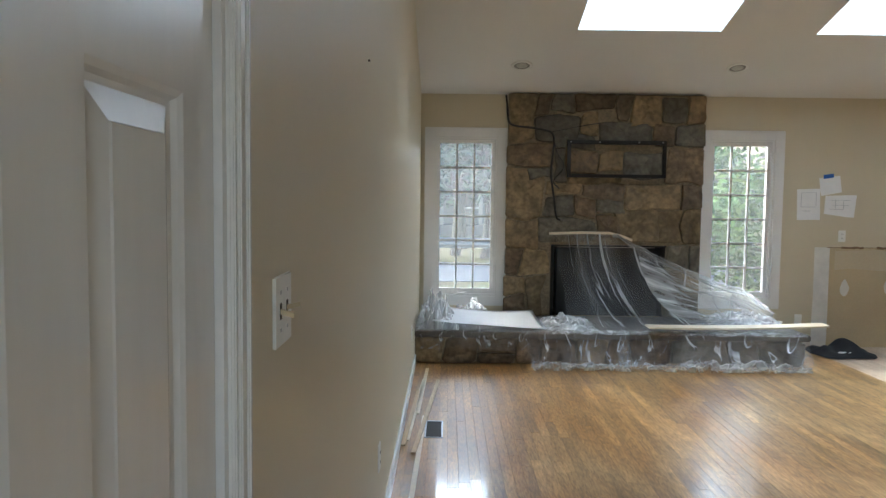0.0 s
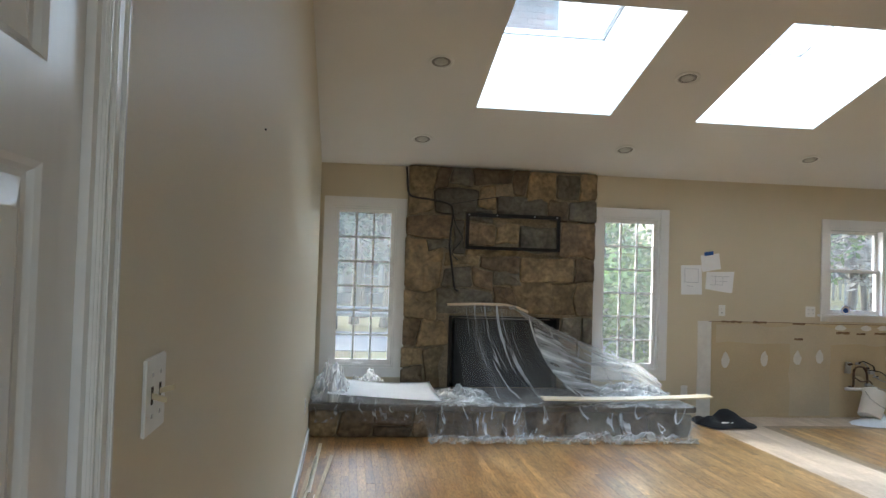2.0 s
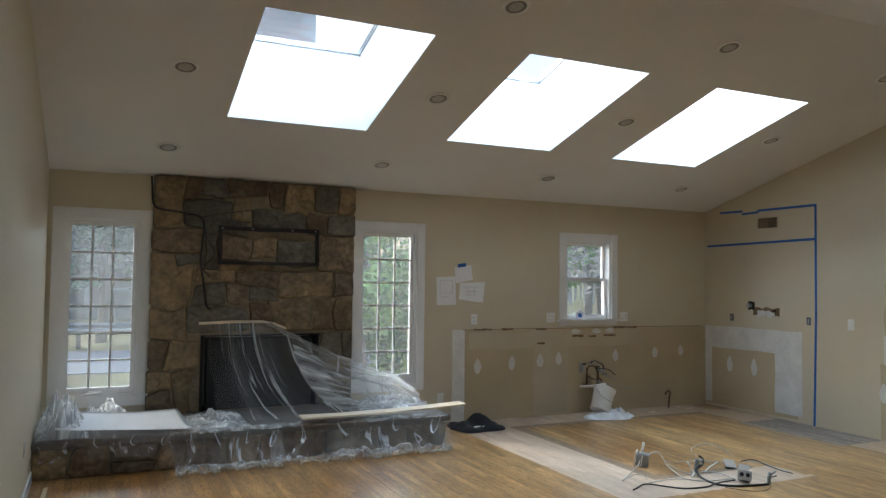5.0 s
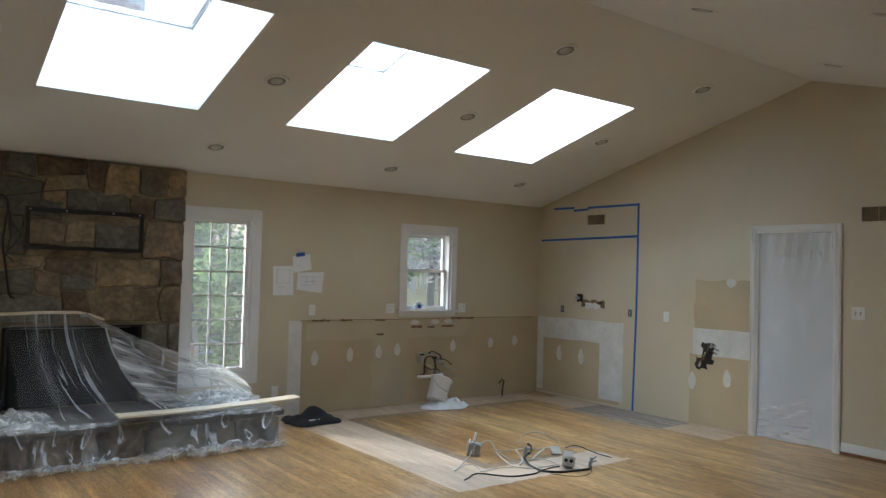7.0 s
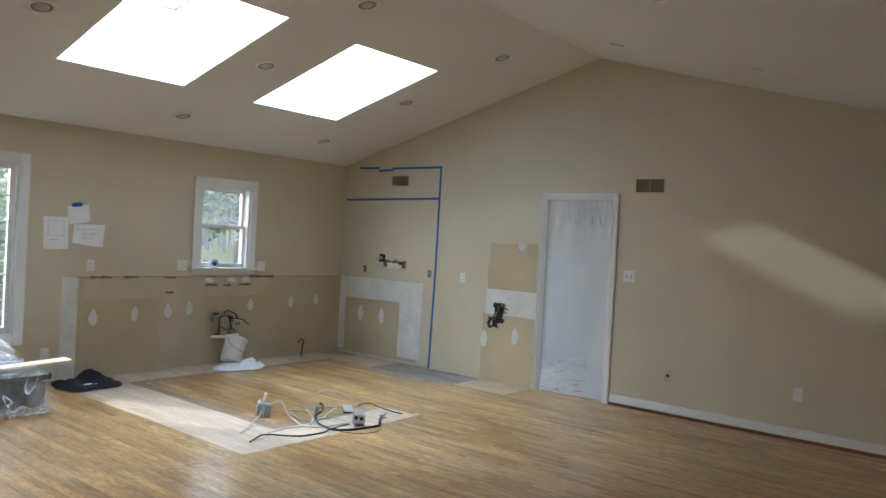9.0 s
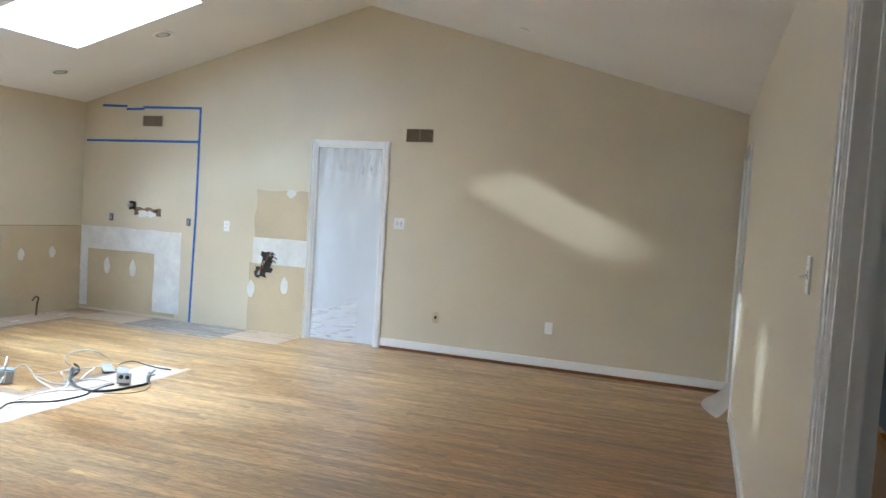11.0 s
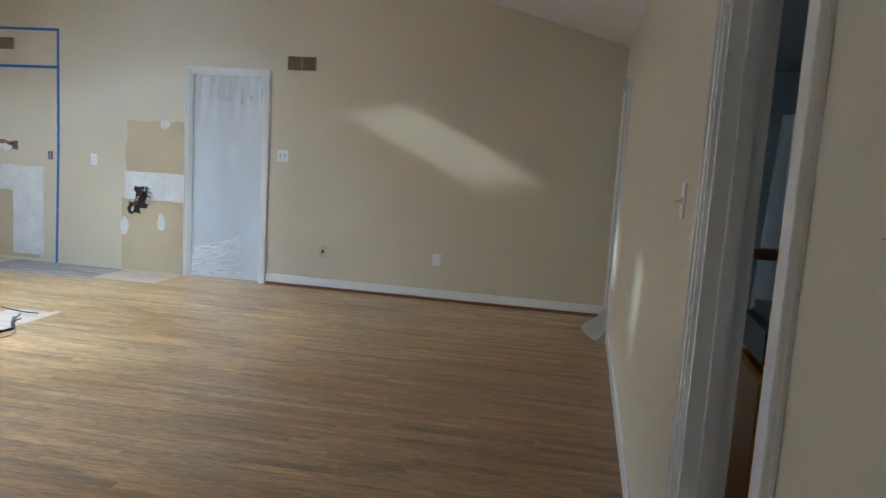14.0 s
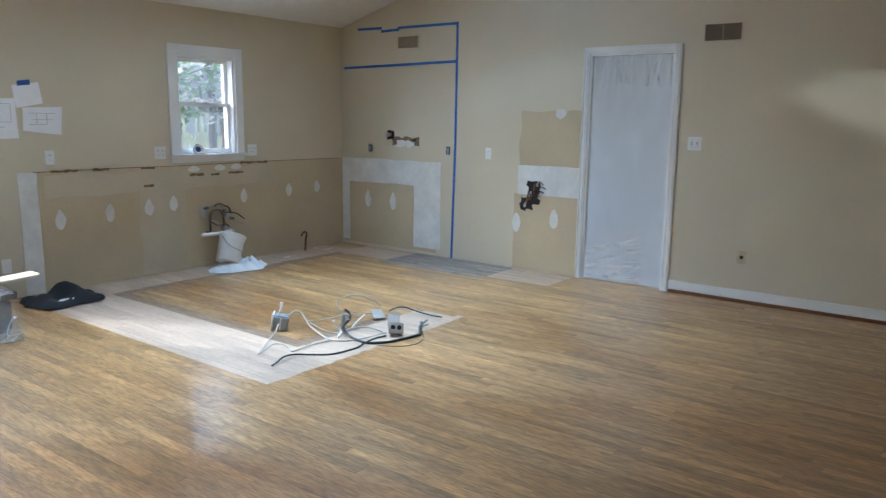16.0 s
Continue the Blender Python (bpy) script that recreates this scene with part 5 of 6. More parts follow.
tape_run("x", XE - 0.001, [
    [(-0.26, 2.425), (-0.26, 2.452), (-0.62, 2.447), (-0.62, 2.42)], [(-0.61, 2.385), (-0.61, 2.412), (-0.87, 2.418), (-0.87, 2.392)],
    [(-0.85, 2.41), (-0.85, 2.437), (-1.66, 2.437), (-1.66, 2.41)], [(-0.04, 2.01), (-0.04, 2.036), (-1.64, 2.062), (-1.64, 2.034)],
    [(-1.632, 2.43), (-1.66, 2.43), (-1.655, 1.2), (-1.627, 1.2)], [(-1.627, 1.21), (-1.655, 1.21), (-1.625, 0.0), (-1.598, 0.0)],
])


# a flat brown sheet carries the shade of the space behind the slats
VENTDARK = material("dark brown shade behind slats", (0.085, 0.065, 0.045), 0.7, bump=0.05)


def grille(y0, y1, z0, z1):
    g = thing("wall_vent", "tan painted return vent grille in the wall", "vent", (XE, (y0 + y1) / 2, z0), "wall vents")
    for r in ((y0, y1, z0, z0 + 0.018), (y0, y1, z1 - 0.018, z1), (y0, y0 + 0.018, z0 + 0.018, z1 - 0.018), (y1 - 0.018, y1, z0 + 0.018, z1 - 0.018)):
        part("frame", boxes((XE - 0.008, XE, *r), bevel=0.002), PAINT, g)
    part("backing", boxes((XE - 0.003, XE - 0.0005, y0 + 0.018, y1 - 0.018, z0 + 0.018, z1 - 0.018)), VENTDARK, g)
    part("divider", boxes((XE - 0.008, XE - 0.003, (y0 + y1) / 2 - 0.005, (y0 + y1) / 2 + 0.005, z0 + 0.018, z1 - 0.018)), BRASS, g)
    n = 22
    for k in range(n):
        y = y0 + 0.024 + (y1 - y0 - 0.048) * k / (n - 1)
        part("slat", boxes((XE - 0.009, XE - 0.003, y - 0.0018, y + 0.0018, z0 + 0.018, z1 - 0.018)), BRASS, g)


grille(-4.46, -4.135, 2.11, 2.275)
grille(-1.15, -0.84, 2.19, 2.345)

# pipe hole with stubs, east wall
h = thing("pipe_hole", "ragged wall hole with pipe stubs and torn plaster", "hole", (XE, -0.93, 1.25))
part("hollow", slab(ragged(-0.80, -0.70, 1.23, 1.33, 101, 0.03, 0.014), XE - 0.001, -0.004, "x"), DARK, h)
part("hollow", slab(ragged(-1.16, -0.78, 1.17, 1.265, 102, 0.04, 0.02), XE - 0.001, -0.003, "x"), BAREDARK, h)
part("torn_plaster", slab(ragged(-1.10, -0.84, 1.165, 1.225, 103, 0.03, 0.014), XE - 0.003, -0.004, "x"), COMPOUND, h)
part("pipe", tube([(XE + 0.01, -0.745, 1.285), (XE - 0.06, -0.745, 1.285)], 0.022, 12), GREYMETAL, h)
part("pipe", tube([(XE + 0.01, -1.10, 1.235), (XE - 0.05, -1.10, 1.23)], 0.015, 10), COPPER, h)
h = thing("wall_hole", "ragged hole through drywall with splintered wood and wires", "hole", (XE, -2.59, 0.74))
part("hollow", slab(ragged(-2.66, -2.53, 0.66, 0.89, 111, 0.035, 0.02), XE - 0.004, -0.002, "x"), DARK, h)
part("hollow", slab(ragged(-2.60, -2.46, 0.60, 0.73, 112, 0.035, 0.022), XE - 0.004, -0.0025, "x"), DARK, h)
for k in range(7):
    y, z = -2.50 - 0.022 * k + 0.01 * math.sin(9 * k), 0.63 + 0.035 * k
    part("splinter", tube([(XE - 0.004, y, z), (XE - 0.02, y - 0.02, z + 0.05 + 0.01 * (k % 3))], 0.016, 5, 1, 0.3), SPLINTER if k % 3 else COMPOUND, h)
for k, (dy, dz) in enumerate(((-0.09, 0.05), (-0.12, 0.01), (-0.10, -0.03), (0.05, -0.05))):
    part("wire", tube([(XE - 0.005, -2.62, 0.80), (XE - 0.05, -2.64 + dy * 0.5, 0.83 + dz), (XE - 0.06, -2.64 + dy, 0.81 + dz)], 0.005, 6), RUBBER, h)

# ---- ceiling cans ----
can = thing("recessed_light", "white recessed ceiling light, switched off", "ceiling light", (0, 0, 0), "ceiling lights")
part("trim", lathe([(0.098, 0.0), (0.098, -0.004), (0.085, -0.010), (0.074, -0.008), (0.070, -0.001)], sides=32), WHITE, can, smooth=True)
# no hole in the ceiling: the disc's grey carries the recess shade
part("baffle", lathe([(0.071, -0.0005), (0.071, -0.003), (0.055, -0.0045), (0.05, -0.003)], sides=28), material("grey of the can's inner shade", (0.26, 0.25, 0.235), 0.5, bump=0.05), can, "stepped disc in the grey of a shaded recess")
part("bulb", lathe([(0.05, -0.003), (0.045, -0.006), (0.02, -0.0085)], sides=24), material("frosted lamp", (0.5, 0.49, 0.46), 0.3, bump=0), can, "unlit frosted lamp", True)
TILT = math.degrees(math.atan(PITCH))
spots = [(x, y) for x in (0.925, 2.865, 4.755, 6.60) for y in (-0.62, -1.91, -3.14) if not (x < 1 and y < -3)] + [(4.58, -4.50), (4.62, -5.55), (6.49, -4.40), (6.50, -5.57), (6.43, -6.77)]
for k, (x, y) in enumerate(spots):
    z = EAVE - PITCH * y if y > RIDGE_Y else EAVE + PITCH * (y - YS)
    m = pose(x, y, z, -TILT if y > RIDGE_Y else TILT)
    if k == 0:
        can.matrix_basis = m
    else:
        copy_thing(can, m)

# ---- plumbing, bucket, cloth at the north wall ----
BX, BY = 5.72, -0.20
plumb = thing("sink_pipes", "capped grey sink pipes standing out of the wall", "pipes", (5.74, -0.05, 0.2))
part("pipe", tube([(5.66, 0.0, 0.34), (5.66, -0.07, 0.36), (5.66, -0.08, 0.60), (5.70, -0.08, 0.66), (5.76, -0.08, 0.66)], 0.012), COPPER, plumb, smooth=True)
part("pipe", tube([(5.82, 0.0, 0.30), (5.82, -0.07, 0.34), (5.81, -0.08, 0.55), (5.77, -0.08, 0.66)], 0.012), COPPER, plumb, smooth=True)
part("drain_pipe", tube([(5.74, 0.0, 0.46), (5.74, -0.05, 0.46), (5.74, -0.055, 0.30)], 0.045, 14), BARE, plumb, smooth=True)
part("valve", boxes((5.83, 5.89, -0.10, -0.05, 0.55, 0.60), bevel=0.008), GREYMETAL, plumb)
part("valve", boxes((5.80, 5.85, -0.10, -0.05, 0.36, 0.41), bevel=0.008), GREYMETAL, plumb)
part("white_trap", tube([(5.55, -0.10, 0.325), (5.72, -0.13, 0.325), (5.90, -0.10, 0.335)], 0.026, 12), WHITE, plumb, "white drain pipe", True)
part("supply_line", tube([(5.88, -0.08, 0.57), (5.93, -0.10, 0.48), (6.02, -0.09, 0.43), (6.06, -0.09, 0.39)], 0.007), GREYMETAL, plumb, smooth=True)
part("supply_line", tube([(5.86, -0.08, 0.38), (5.95, -0.10, 0.33), (6.10, -0.12, 0.29), (6.28, -0.12, 0.25)], 0.007), GREYMETAL, plumb, smooth=True)
part("supply_line", tube([(5.84, -0.08, 0.60), (5.80, -0.10, 0.68), (5.76, -0.09, 0.74)], 0.008), GREYMETAL, plumb, smooth=True)
for k, (x, z) in enumerate(((5.60, 0.70), (5.69, 0.72), (5.79, 0.64), (5.90, 0.52))):
    part("stop_tap", tube([(x - 0.022, -0.10, z), (x + 0.022, -0.10, z + 0.01 * (-1) ** k)], 0.018, 8), GREYMETAL if k % 2 else COPPER, plumb)
    part("tap_stem", tube([(x, -0.06, z - 0.02), (x, -0.13, z + 0.01)], 0.009, 6), BLACK, plumb)
part("air_chamber", tube([(5.60, -0.06, 0.56), (5.60, -0.07, 0.73)], 0.032, 12), GREYMETAL, plumb, smooth=True)
part("supply_line", tube([(5.70, -0.08, 0.72), (5.74, -0.12, 0.755), (5.80, -0.12, 0.72), (5.86, -0.11, 0.68), (5.88, -0.11, 0.60)], 0.008), BLACK, plumb, smooth=True)
part("supply_line", tube([(5.79, -0.10, 0.62), (5.92, -0.13, 0.60), (6.00, -0.14, 0.52), (6.02, -0.14, 0.50)], 0.007), BLACK, plumb, smooth=True)
part("supply_line", tube([(5.66, -0.09, 0.50), (5.72, -0.12, 0.44), (5.80, -0.12, 0.46), (5.86, -0.10, 0.40)], 0.009), COPPER, plumb, smooth=True)
squat = Matrix.Translation((0, 0, 0.33)) @ Matrix.Diagonal((1, 1, 0.68, 1)) @ Matrix.Translation((0, 0, -0.33))
for ob in plumb.children:
    ob.data.transform(squat)
bucket = thing("bucket", "white plastic bucket tilted under the drain pipe", "bucket", (BX, BY, 0))
bucket_m = pose(BX - 0.10, BY - 0.17, 0.085, -12, 27, 0)
bm = lathe([(0.0, 0.0), (0.104, 0.0), (0.109, 0.006), (0.120, 0.235), (0.125, 0.24), (0.125, 0.252), (0.130, 0.255), (0.130, 0.27), (0.120, 0.272), (0.115, 0.24), (0.103, 0.012), (0.0, 0.01)], sides=32)
bmesh.ops.transform(bm, matrix=bucket_m, verts=bm.verts)
part("pail", bm, WHITE, bucket, smooth=True)
bm = tube([(-0.12, 0, 0.225), (-0.10, -0.09, 0.14), (0, -0.135, 0.11), (0.10, -0.09, 0.14), (0.12, 0, 0.225)], 0.004, 6)
bmesh.ops.transform(bm, matrix=bucket_m, verts=bm.verts)
part("handle", bm, GREYMETAL, bucket, smooth=True)


def crumple(cx, cy, w, d, high, seed, turn=0.0):
    def place(u, v):
        a, r = u * math.tau, v
        rad = 1 + 0.35 * fnoise(math.cos(a) * 1.3, math.sin(a) * 1.3, seed)
        x, y = w * r * rad * math.cos(a), d * r * rad * math.sin(a)
        n = abs(fnoise(x * 9, y * 9, seed + 1)) + 0.5 * abs(fnoise(x * 22, y * 22, seed + 2))
        z = 0.006 + high * (1 - r**1.6) * (0.45 + n) + (0.012 * n if r < 0.99 else 0)
        c, s = math.cos(turn), math.sin(turn)
        return cx + c * x - s * y, cy + s * x + c * y, z
    return place


solid("rag", cloth(60, 20, crumple(5.76, -0.36, 0.34, 0.19, 0.12, 3.3, -0.1)), RAG, "crumpled white cloth under the bucket", "cloth", smooth=True)
jacket = thing("jacket", "black cloth jacket dropped on the floor by the hearth", "jacket", (3.98, -0.36, 0))


def flung(u, v):
    """Low, smooth folds of heavy cloth."""
    a = u * math.tau
    rad = 1 + 0.5 * fnoise(math.cos(a) * 1.6, math.sin(a) * 1.6, 8.1)
    x, y = 0.33 * v * rad * math.cos(a), 0.20 * v * rad * math.sin(a)
    z = 0.008 + 0.105 * (1 - v**2.2) * (0.8 + 0.9 * fnoise(x * 6, y * 6, 3) + 0.15 * math.sin(22 * x + 12 * y)) + 0.01 * (v < 0.97)
    return 4.02 + x + 0.15 * y, -0.40 + y - 0.15 * x, z


part("cloth", cloth(60, 24, flung), CLOTH, jacket, smooth=True)
for k in (0, 1):
    part("strap", tube([(3.88 + 0.10 * k, -0.56, 0.012), (3.94 + 0.10 * k, -0.555, 0.05), (4.02 + 0.06 * k, -0.53, 0.045)], 0.011, 6), WHITE, jacket, "pale strap", True)
solid("pipe_stub", tube([(6.87, -0.10, 0.0), (6.88, -0.10, 0.12), (6.895, -0.10, 0.19), (6.86, -0.10, 0.21), (6.815, -0.10, 0.17)], 0.010), COPPER, "bent copper pipe stub rising from the floor", "pipe", smooth=True)
for k in range(9):
    x, y = rnd.uniform(6.2, 7.4), rnd.uniform(-0.4, -0.05)
    if k < 3:
        solid("plaster_crumb", boxes((x, x + rnd.uniform(0.03, 0.12), y, y + 0.02, 0.0, 0.006), bevel=0.002), COMPOUND, "small white plaster crumb on the floor", "debris", group="plaster crumbs")
tr = thing("tape_roll", "small roll of blue and white tape on the window sill", "tape roll", (5.60, -0.02, 1.103))
bm = lathe([(0.045, -0.012), (0.045, 0.012), (0.028, 0.012), (0.028, -0.012)], sides=24)
bmesh.ops.transform(bm, matrix=pose(5.60, -0.015, 1.148, 80, 0, -25), verts=bm.verts)
part("roll", bm, WHITE, tr)
bm = lathe([(0.047, -0.010), (0.047, 0.010), (0.044, 0.010), (0.044, -0.010)], sides=24)
bmesh.ops.transform(bm, matrix=pose(5.60, -0.015, 1.150, 80, 0, -25), verts=bm.verts)
part("tape", bm, BLUETAPE, tr, "blue outer wrap")

# ---- cords and sockets on the bare floor ----
def cord(pts, mat, label, r=0.0045):
    solid("power_cord", tube([(x, y, z + r) for x, y, z in pts], r, 8, 5), mat, label, "cable", group="floor cords", smooth=True)


def turned(bm, m):
    bmesh.ops.transform(bm, matrix=m, verts=bm.verts)
    return bm


plug = thing("floor_socket", "grey socket box with a white cord on the floor", "socket", (4.60, -2.32, 0))
mp = pose(4.60, -2.31, 0.0, 6, 8, -48)
case = part("case", turned(boxes((-0.045, 0.055, -0.04, 0.04, 0.004, 0.115), bevel=0.010), mp), GREYPLASTIC, plug)
part("cover", turned(boxes((-0.058, -0.046, -0.045, 0.045, 0.0, 0.125), bevel=0.004), mp), WHITE, plug, "white cover plate")
part("ridge", turned(boxes((0.0, 0.008, -0.045, -0.038, 0.015, 0.105), bevel=0.002), mp), WHITE, case)
part("stub", tube([(4.57, -2.33, 0.09), (4.60, -2.33, 0.15), (4.615, -2.325, 0.20)], 0.010), WHITE, plug, "white cord end", True)
box2 = thing("outlet_box", "cream double outlet box tipped back on the floor", "socket", (5.02, -3.02, 0))
m2 = pose(5.02, -3.02, 0.045, -26, 6, -44) @ Matrix.Scale(0.84, 4)
c = part("cover", turned(boxes((-0.062, 0.062, -0.040, -0.026, -0.045, 0.048), bevel=0.006), m2), CORD, box2, "cream cover plate")
for dx in (-0.026, 0.026):
    part("socket", turned(lathe([(0.019, 0.0), (0.019, 0.004), (0.016, 0.006), (0.0, 0.006)], sides=16), m2 @ pose(dx, -0.038, 0.006, 90)), DARK, c, "dark socket")
part("back_box", turned(boxes((-0.055, 0.055, -0.026, 0.03, -0.045, 0.04), bevel=0.008), m2), GREYPLASTIC, box2)
for x, y, tilt, turn, wide, words in ((5.24, -2.68, -58, -20, 0.048, "loose white cover plate leaning on cords"), (5.13, -2.90, -40, -50, 0.042, "small white cover plate behind the outlet box")):
    loose_plate = thing("loose_plate", words, "cover plate", (x, y, 0), "loose cover plates")
    mp = pose(x, y, 0.012, tilt, 8, turn)
    part("plate", turned(boxes((-wide, wide, -0.006, 0.004, 0.0, 0.095), bevel=0.003), mp), CORD, loose_plate)
    part("box", turned(boxes((-wide * 0.8, wide * 0.8, 0.004, 0.028, 0.01, 0.08), bevel=0.004), mp), GREYPLASTIC, loose_plate)
for k, (x, y) in enumerate(((4.90, -2.63), (5.16, -3.13))):
    clamp = thing("cable_clamp", "small grey cable clamp standing among cords", "clamp", (x, y, 0), "cable clamps")
    part("body", tube([(x, y, 0), (x, y, 0.05), (x + 0.015, y, 0.085 + 0.02 * (1 - k))], 0.014, 10), GREYPLASTIC, clamp, smooth=True)
    part("prong", tube([(x, y, 0.06), (x + 0.04, y - 0.03, 0.10)], 0.007, 6), GREYPLASTIC, clamp)
    part("prong", tube([(x, y, 0.05), (x + 0.045, y - 0.03, 0.065)], 0.006, 6), GREYPLASTIC, clamp)
cord([(4.54, -2.37, 0.06), (4.48, -2.41, 0.03), (4.35, -2.48, 0), (4.16, -2.62, 0), (4.20, -2.63, 0.01), (4.28, -2.62, 0.03), (4.32, -2.67, 0.03), (4.33, -2.72, 0.01), (4.32, -2.76, 0), (4.44, -2.76, 0.005), (4.57, -2.77, 0.005), (4.64, -2.78, 0)], CORD, "white cord looping over the bare floor")
cord([(4.64, -2.35, 0.09), (4.71, -2.34, 0.11), (4.75, -2.36, 0.1), (4.74, -2.43, 0.06), (4.72, -2.49, 0.03), (4.68, -2.63, 0.01), (4.65, -2.76, 0), (4.68, -2.84, 0), (4.75, -2.89, 0), (4.83, -2.94, 0.01), (4.93, -3.00, 0.03)], CORD, "white cord arching from the socket box", 0.0055)
cord([(4.74, -2.43, 0.055), (4.85, -2.42, 0.03), (4.95, -2.45, 0.03), (5.06, -2.48, 0.04), (5.12, -2.54, 0.04), (5.21, -2.63, 0.05)], CORD, "white cord joined to the loose cover plate")
cord([(5.07, -2.46, 0.06), (5.04, -2.43, 0.1), (5.07, -2.42, 0.14), (5.15, -2.48, 0.17), (5.18, -2.59, 0.17), (5.26, -2.62, 0.12), (5.28, -2.65, 0.09)], CORD, "white cord standing in a loop", 0.005)
cord([(4.80, -2.41, 0.02), (4.77, -2.56, 0.008), (4.78, -2.65, 0), (4.82, -2.70, 0), (4.91, -2.70, 0.01), (5.02, -2.72, 0), (5.03, -2.83, 0), (4.95, -3.00, 0.02)], CORD, "thin white cord on the bare floor")
cord([(4.74, -2.70, 0.1), (4.79, -2.72, 0.02), (4.72, -2.77, 0)], WHITE, "thick white cord end standing up", 0.008)
cord([(4.94, -2.68, 0), (5.03, -2.655, 0.03), (5.13, -2.63, 0.05)], WHITE, "thick white cord end among the others", 0.006)
cord([(4.05, -2.88, 0), (4.09, -2.88, 0.01), (4.17, -2.85, 0.02), (4.26, -2.84, 0.01), (4.34, -2.89, 0), (4.43, -2.99, 0), (4.56, -3.02, 0), (4.66, -3.02, 0), (4.70, -3.02, 0.01), (4.81, -3.02, 0.02), (4.86, -3.08, 0.04)], RUBBER, "black cord along the bare floor", 0.006)
cord([(5.05, -2.51, 0.08), (5.03, -2.57, 0.07), (4.96, -2.64, 0.05), (4.85, -2.69, 0.03), (4.77, -2.81, 0.01), (4.75, -2.92, 0), (4.75, -3.01, 0), (4.83, -3.09, 0), (4.95, -3.13, 0), (5.12, -3.16, 0)], RUBBER, "thick black cord doubled on the floor", 0.009)
cord([(5.31, -2.71, 0.06), (5.39, -2.72, 0.07), (5.46, -2.74, 0.06), (5.51, -2.82, 0.03), (5.55, -2.91, 0.01), (5.59, -2.99, 0)], RUBBER, "thin dark cord arching away", 0.004)
cord([(5.35, -2.67, 0.05), (5.51, -2.74, 0.04), (5.57, -2.85, 0.01), (5.61, -2.95, 0)], CORD, "grey-white cord trailing away", 0.005)
cord([(4.76, -3.08, 0), (4.84, -3.21, 0), (4.95, -3.26, 0), (5.05, -3.24, 0.01), (5.14, -3.16, 0.03)], RUBBER, "thin dark wire looping past the outlet box", 0.0025)

# ---- west side of the floor: register and offcuts ----
reg = thing("floor_register", "open dark floor register hole in a pale frame", "vent", (0.20, -2.86, 0))
for r in ((0.145, 0.258, -3.03, -3.02), (0.145, 0.258, -2.70, -2.69), (0.145, 0.155, -3.02, -2.70), (0.248, 0.258, -3.02, -2.70)):
    part("frame", boxes((r[0], r[1], r[2], r[3], 0.0, 0.005), bevel=0.001), GREYMETAL, reg)
# near-black sheet laid in the frame for the shade of the hole
part("hollow", boxes((0.155, 0.248, -3.02, -2.70, 0.0005, 0.002)), DARK, reg)
for k, (xa, ya, xb, yb) in enumerate(((0.117, -1.22, 0.085, -2.55), (0.215, -1.65, 0.095, -3.35), (0.10, -1.62, 0.045, -3.10), (0.07, -2.0, 0.03, -3.22), (0.135, -2.60, 0.105, -4.3))):
    a, b = Vector((xa, ya, 0)), Vector((xb, yb, 0))
    side = (b - a).cross((0, 0, 1)).normalized() * 0.013
    bm = bmesh.new()
    z0 = 0.001 + 0.011 * (k % 2)
    v = [bm.verts.new(p + Vector((0, 0, z))) for z in (z0, z0 + 0.010) for p in (a - side, a + side, b + side, b - side)]
    for f in ((3, 2, 1, 0), (4, 5, 6, 7), (0, 1, 5, 4), (1, 2, 6, 5), (2, 3, 7, 6), (3, 0, 4, 7)):
        bm.faces.new([v[i] for i in f])
    solid("wood_offcut", bm, LATH if k % 2 else PINE, "thin wooden trim offcut lying along the wall", "wood strip", group="offcuts by the wall")
solid("nail", tube([(0.0, -4.935, 1.892), (0.006, -4.935, 1.892)], 0.0035, 8), BLACK, "small dark nail head in the wall", "nail")
for k, z in enumerate((1.59, 1.465, 1.408)):
    solid("nail", tube([(1.415, YS - 0.002, z), (1.408 + 0.004 * (2 - k), YS + 0.005 * (1.6 - 0.6 * k), z + 0.001)], 0.0009, 6), BLACK, "dark nail stuck in the wall", "nail", group="nails")

# ---- entry opening: blue tape and a film curtain ----
et = thing("entry_tape", "blue painter's tape holding a film curtain", "tape", (1.245, YS, 0))
for k in range(4):
    z = 0.02 + 0.53 * k
    part("strip", slab([(1.227, z), (1.263, z), (1.262, z + 0.54), (1.226, z + 0.54)], YS, 0.002 + 0.0006 * k, "y"), BLUETAPE, et)
DARKBLUE = material("dark blue print", (0.008, 0.03, 0.14), 0.6, bump=0)
for k in range(13):
    z = 0.12 + 0.15 * k + 0.02 * math.sin(5 * k)
    part("print_mark", boxes((1.236 + 0.004 * (k % 2), 1.246 + 0.004 * (k % 3), YS + 0.0045, YS + 0.0052, z, z + 0.035)), DARKBLUE, et, "dark printed bar")


def curtain(u, v):
    x = 1.232 - 0.17 * u
    return x, YS + 0.005 + 0.008 * u * u + 0.008 * fnoise(u * 3, v * 4, 4) * u, 2.09 - 2.05 * v


CURTAIN = sheet_plastic("white polythene curtain", (0.62, 0.62, 0.61), 0.35, base=0.85, soft=0.1, line=0.12, scale=(2, 5), lines=(2, 5), width=0.02, through=0.4, crinkle=0.15)
solid("film_curtain", cloth(24, 40, curtain), CURTAIN, "white polythene curtain pulled aside at the entry", "plastic sheet", smooth=True)

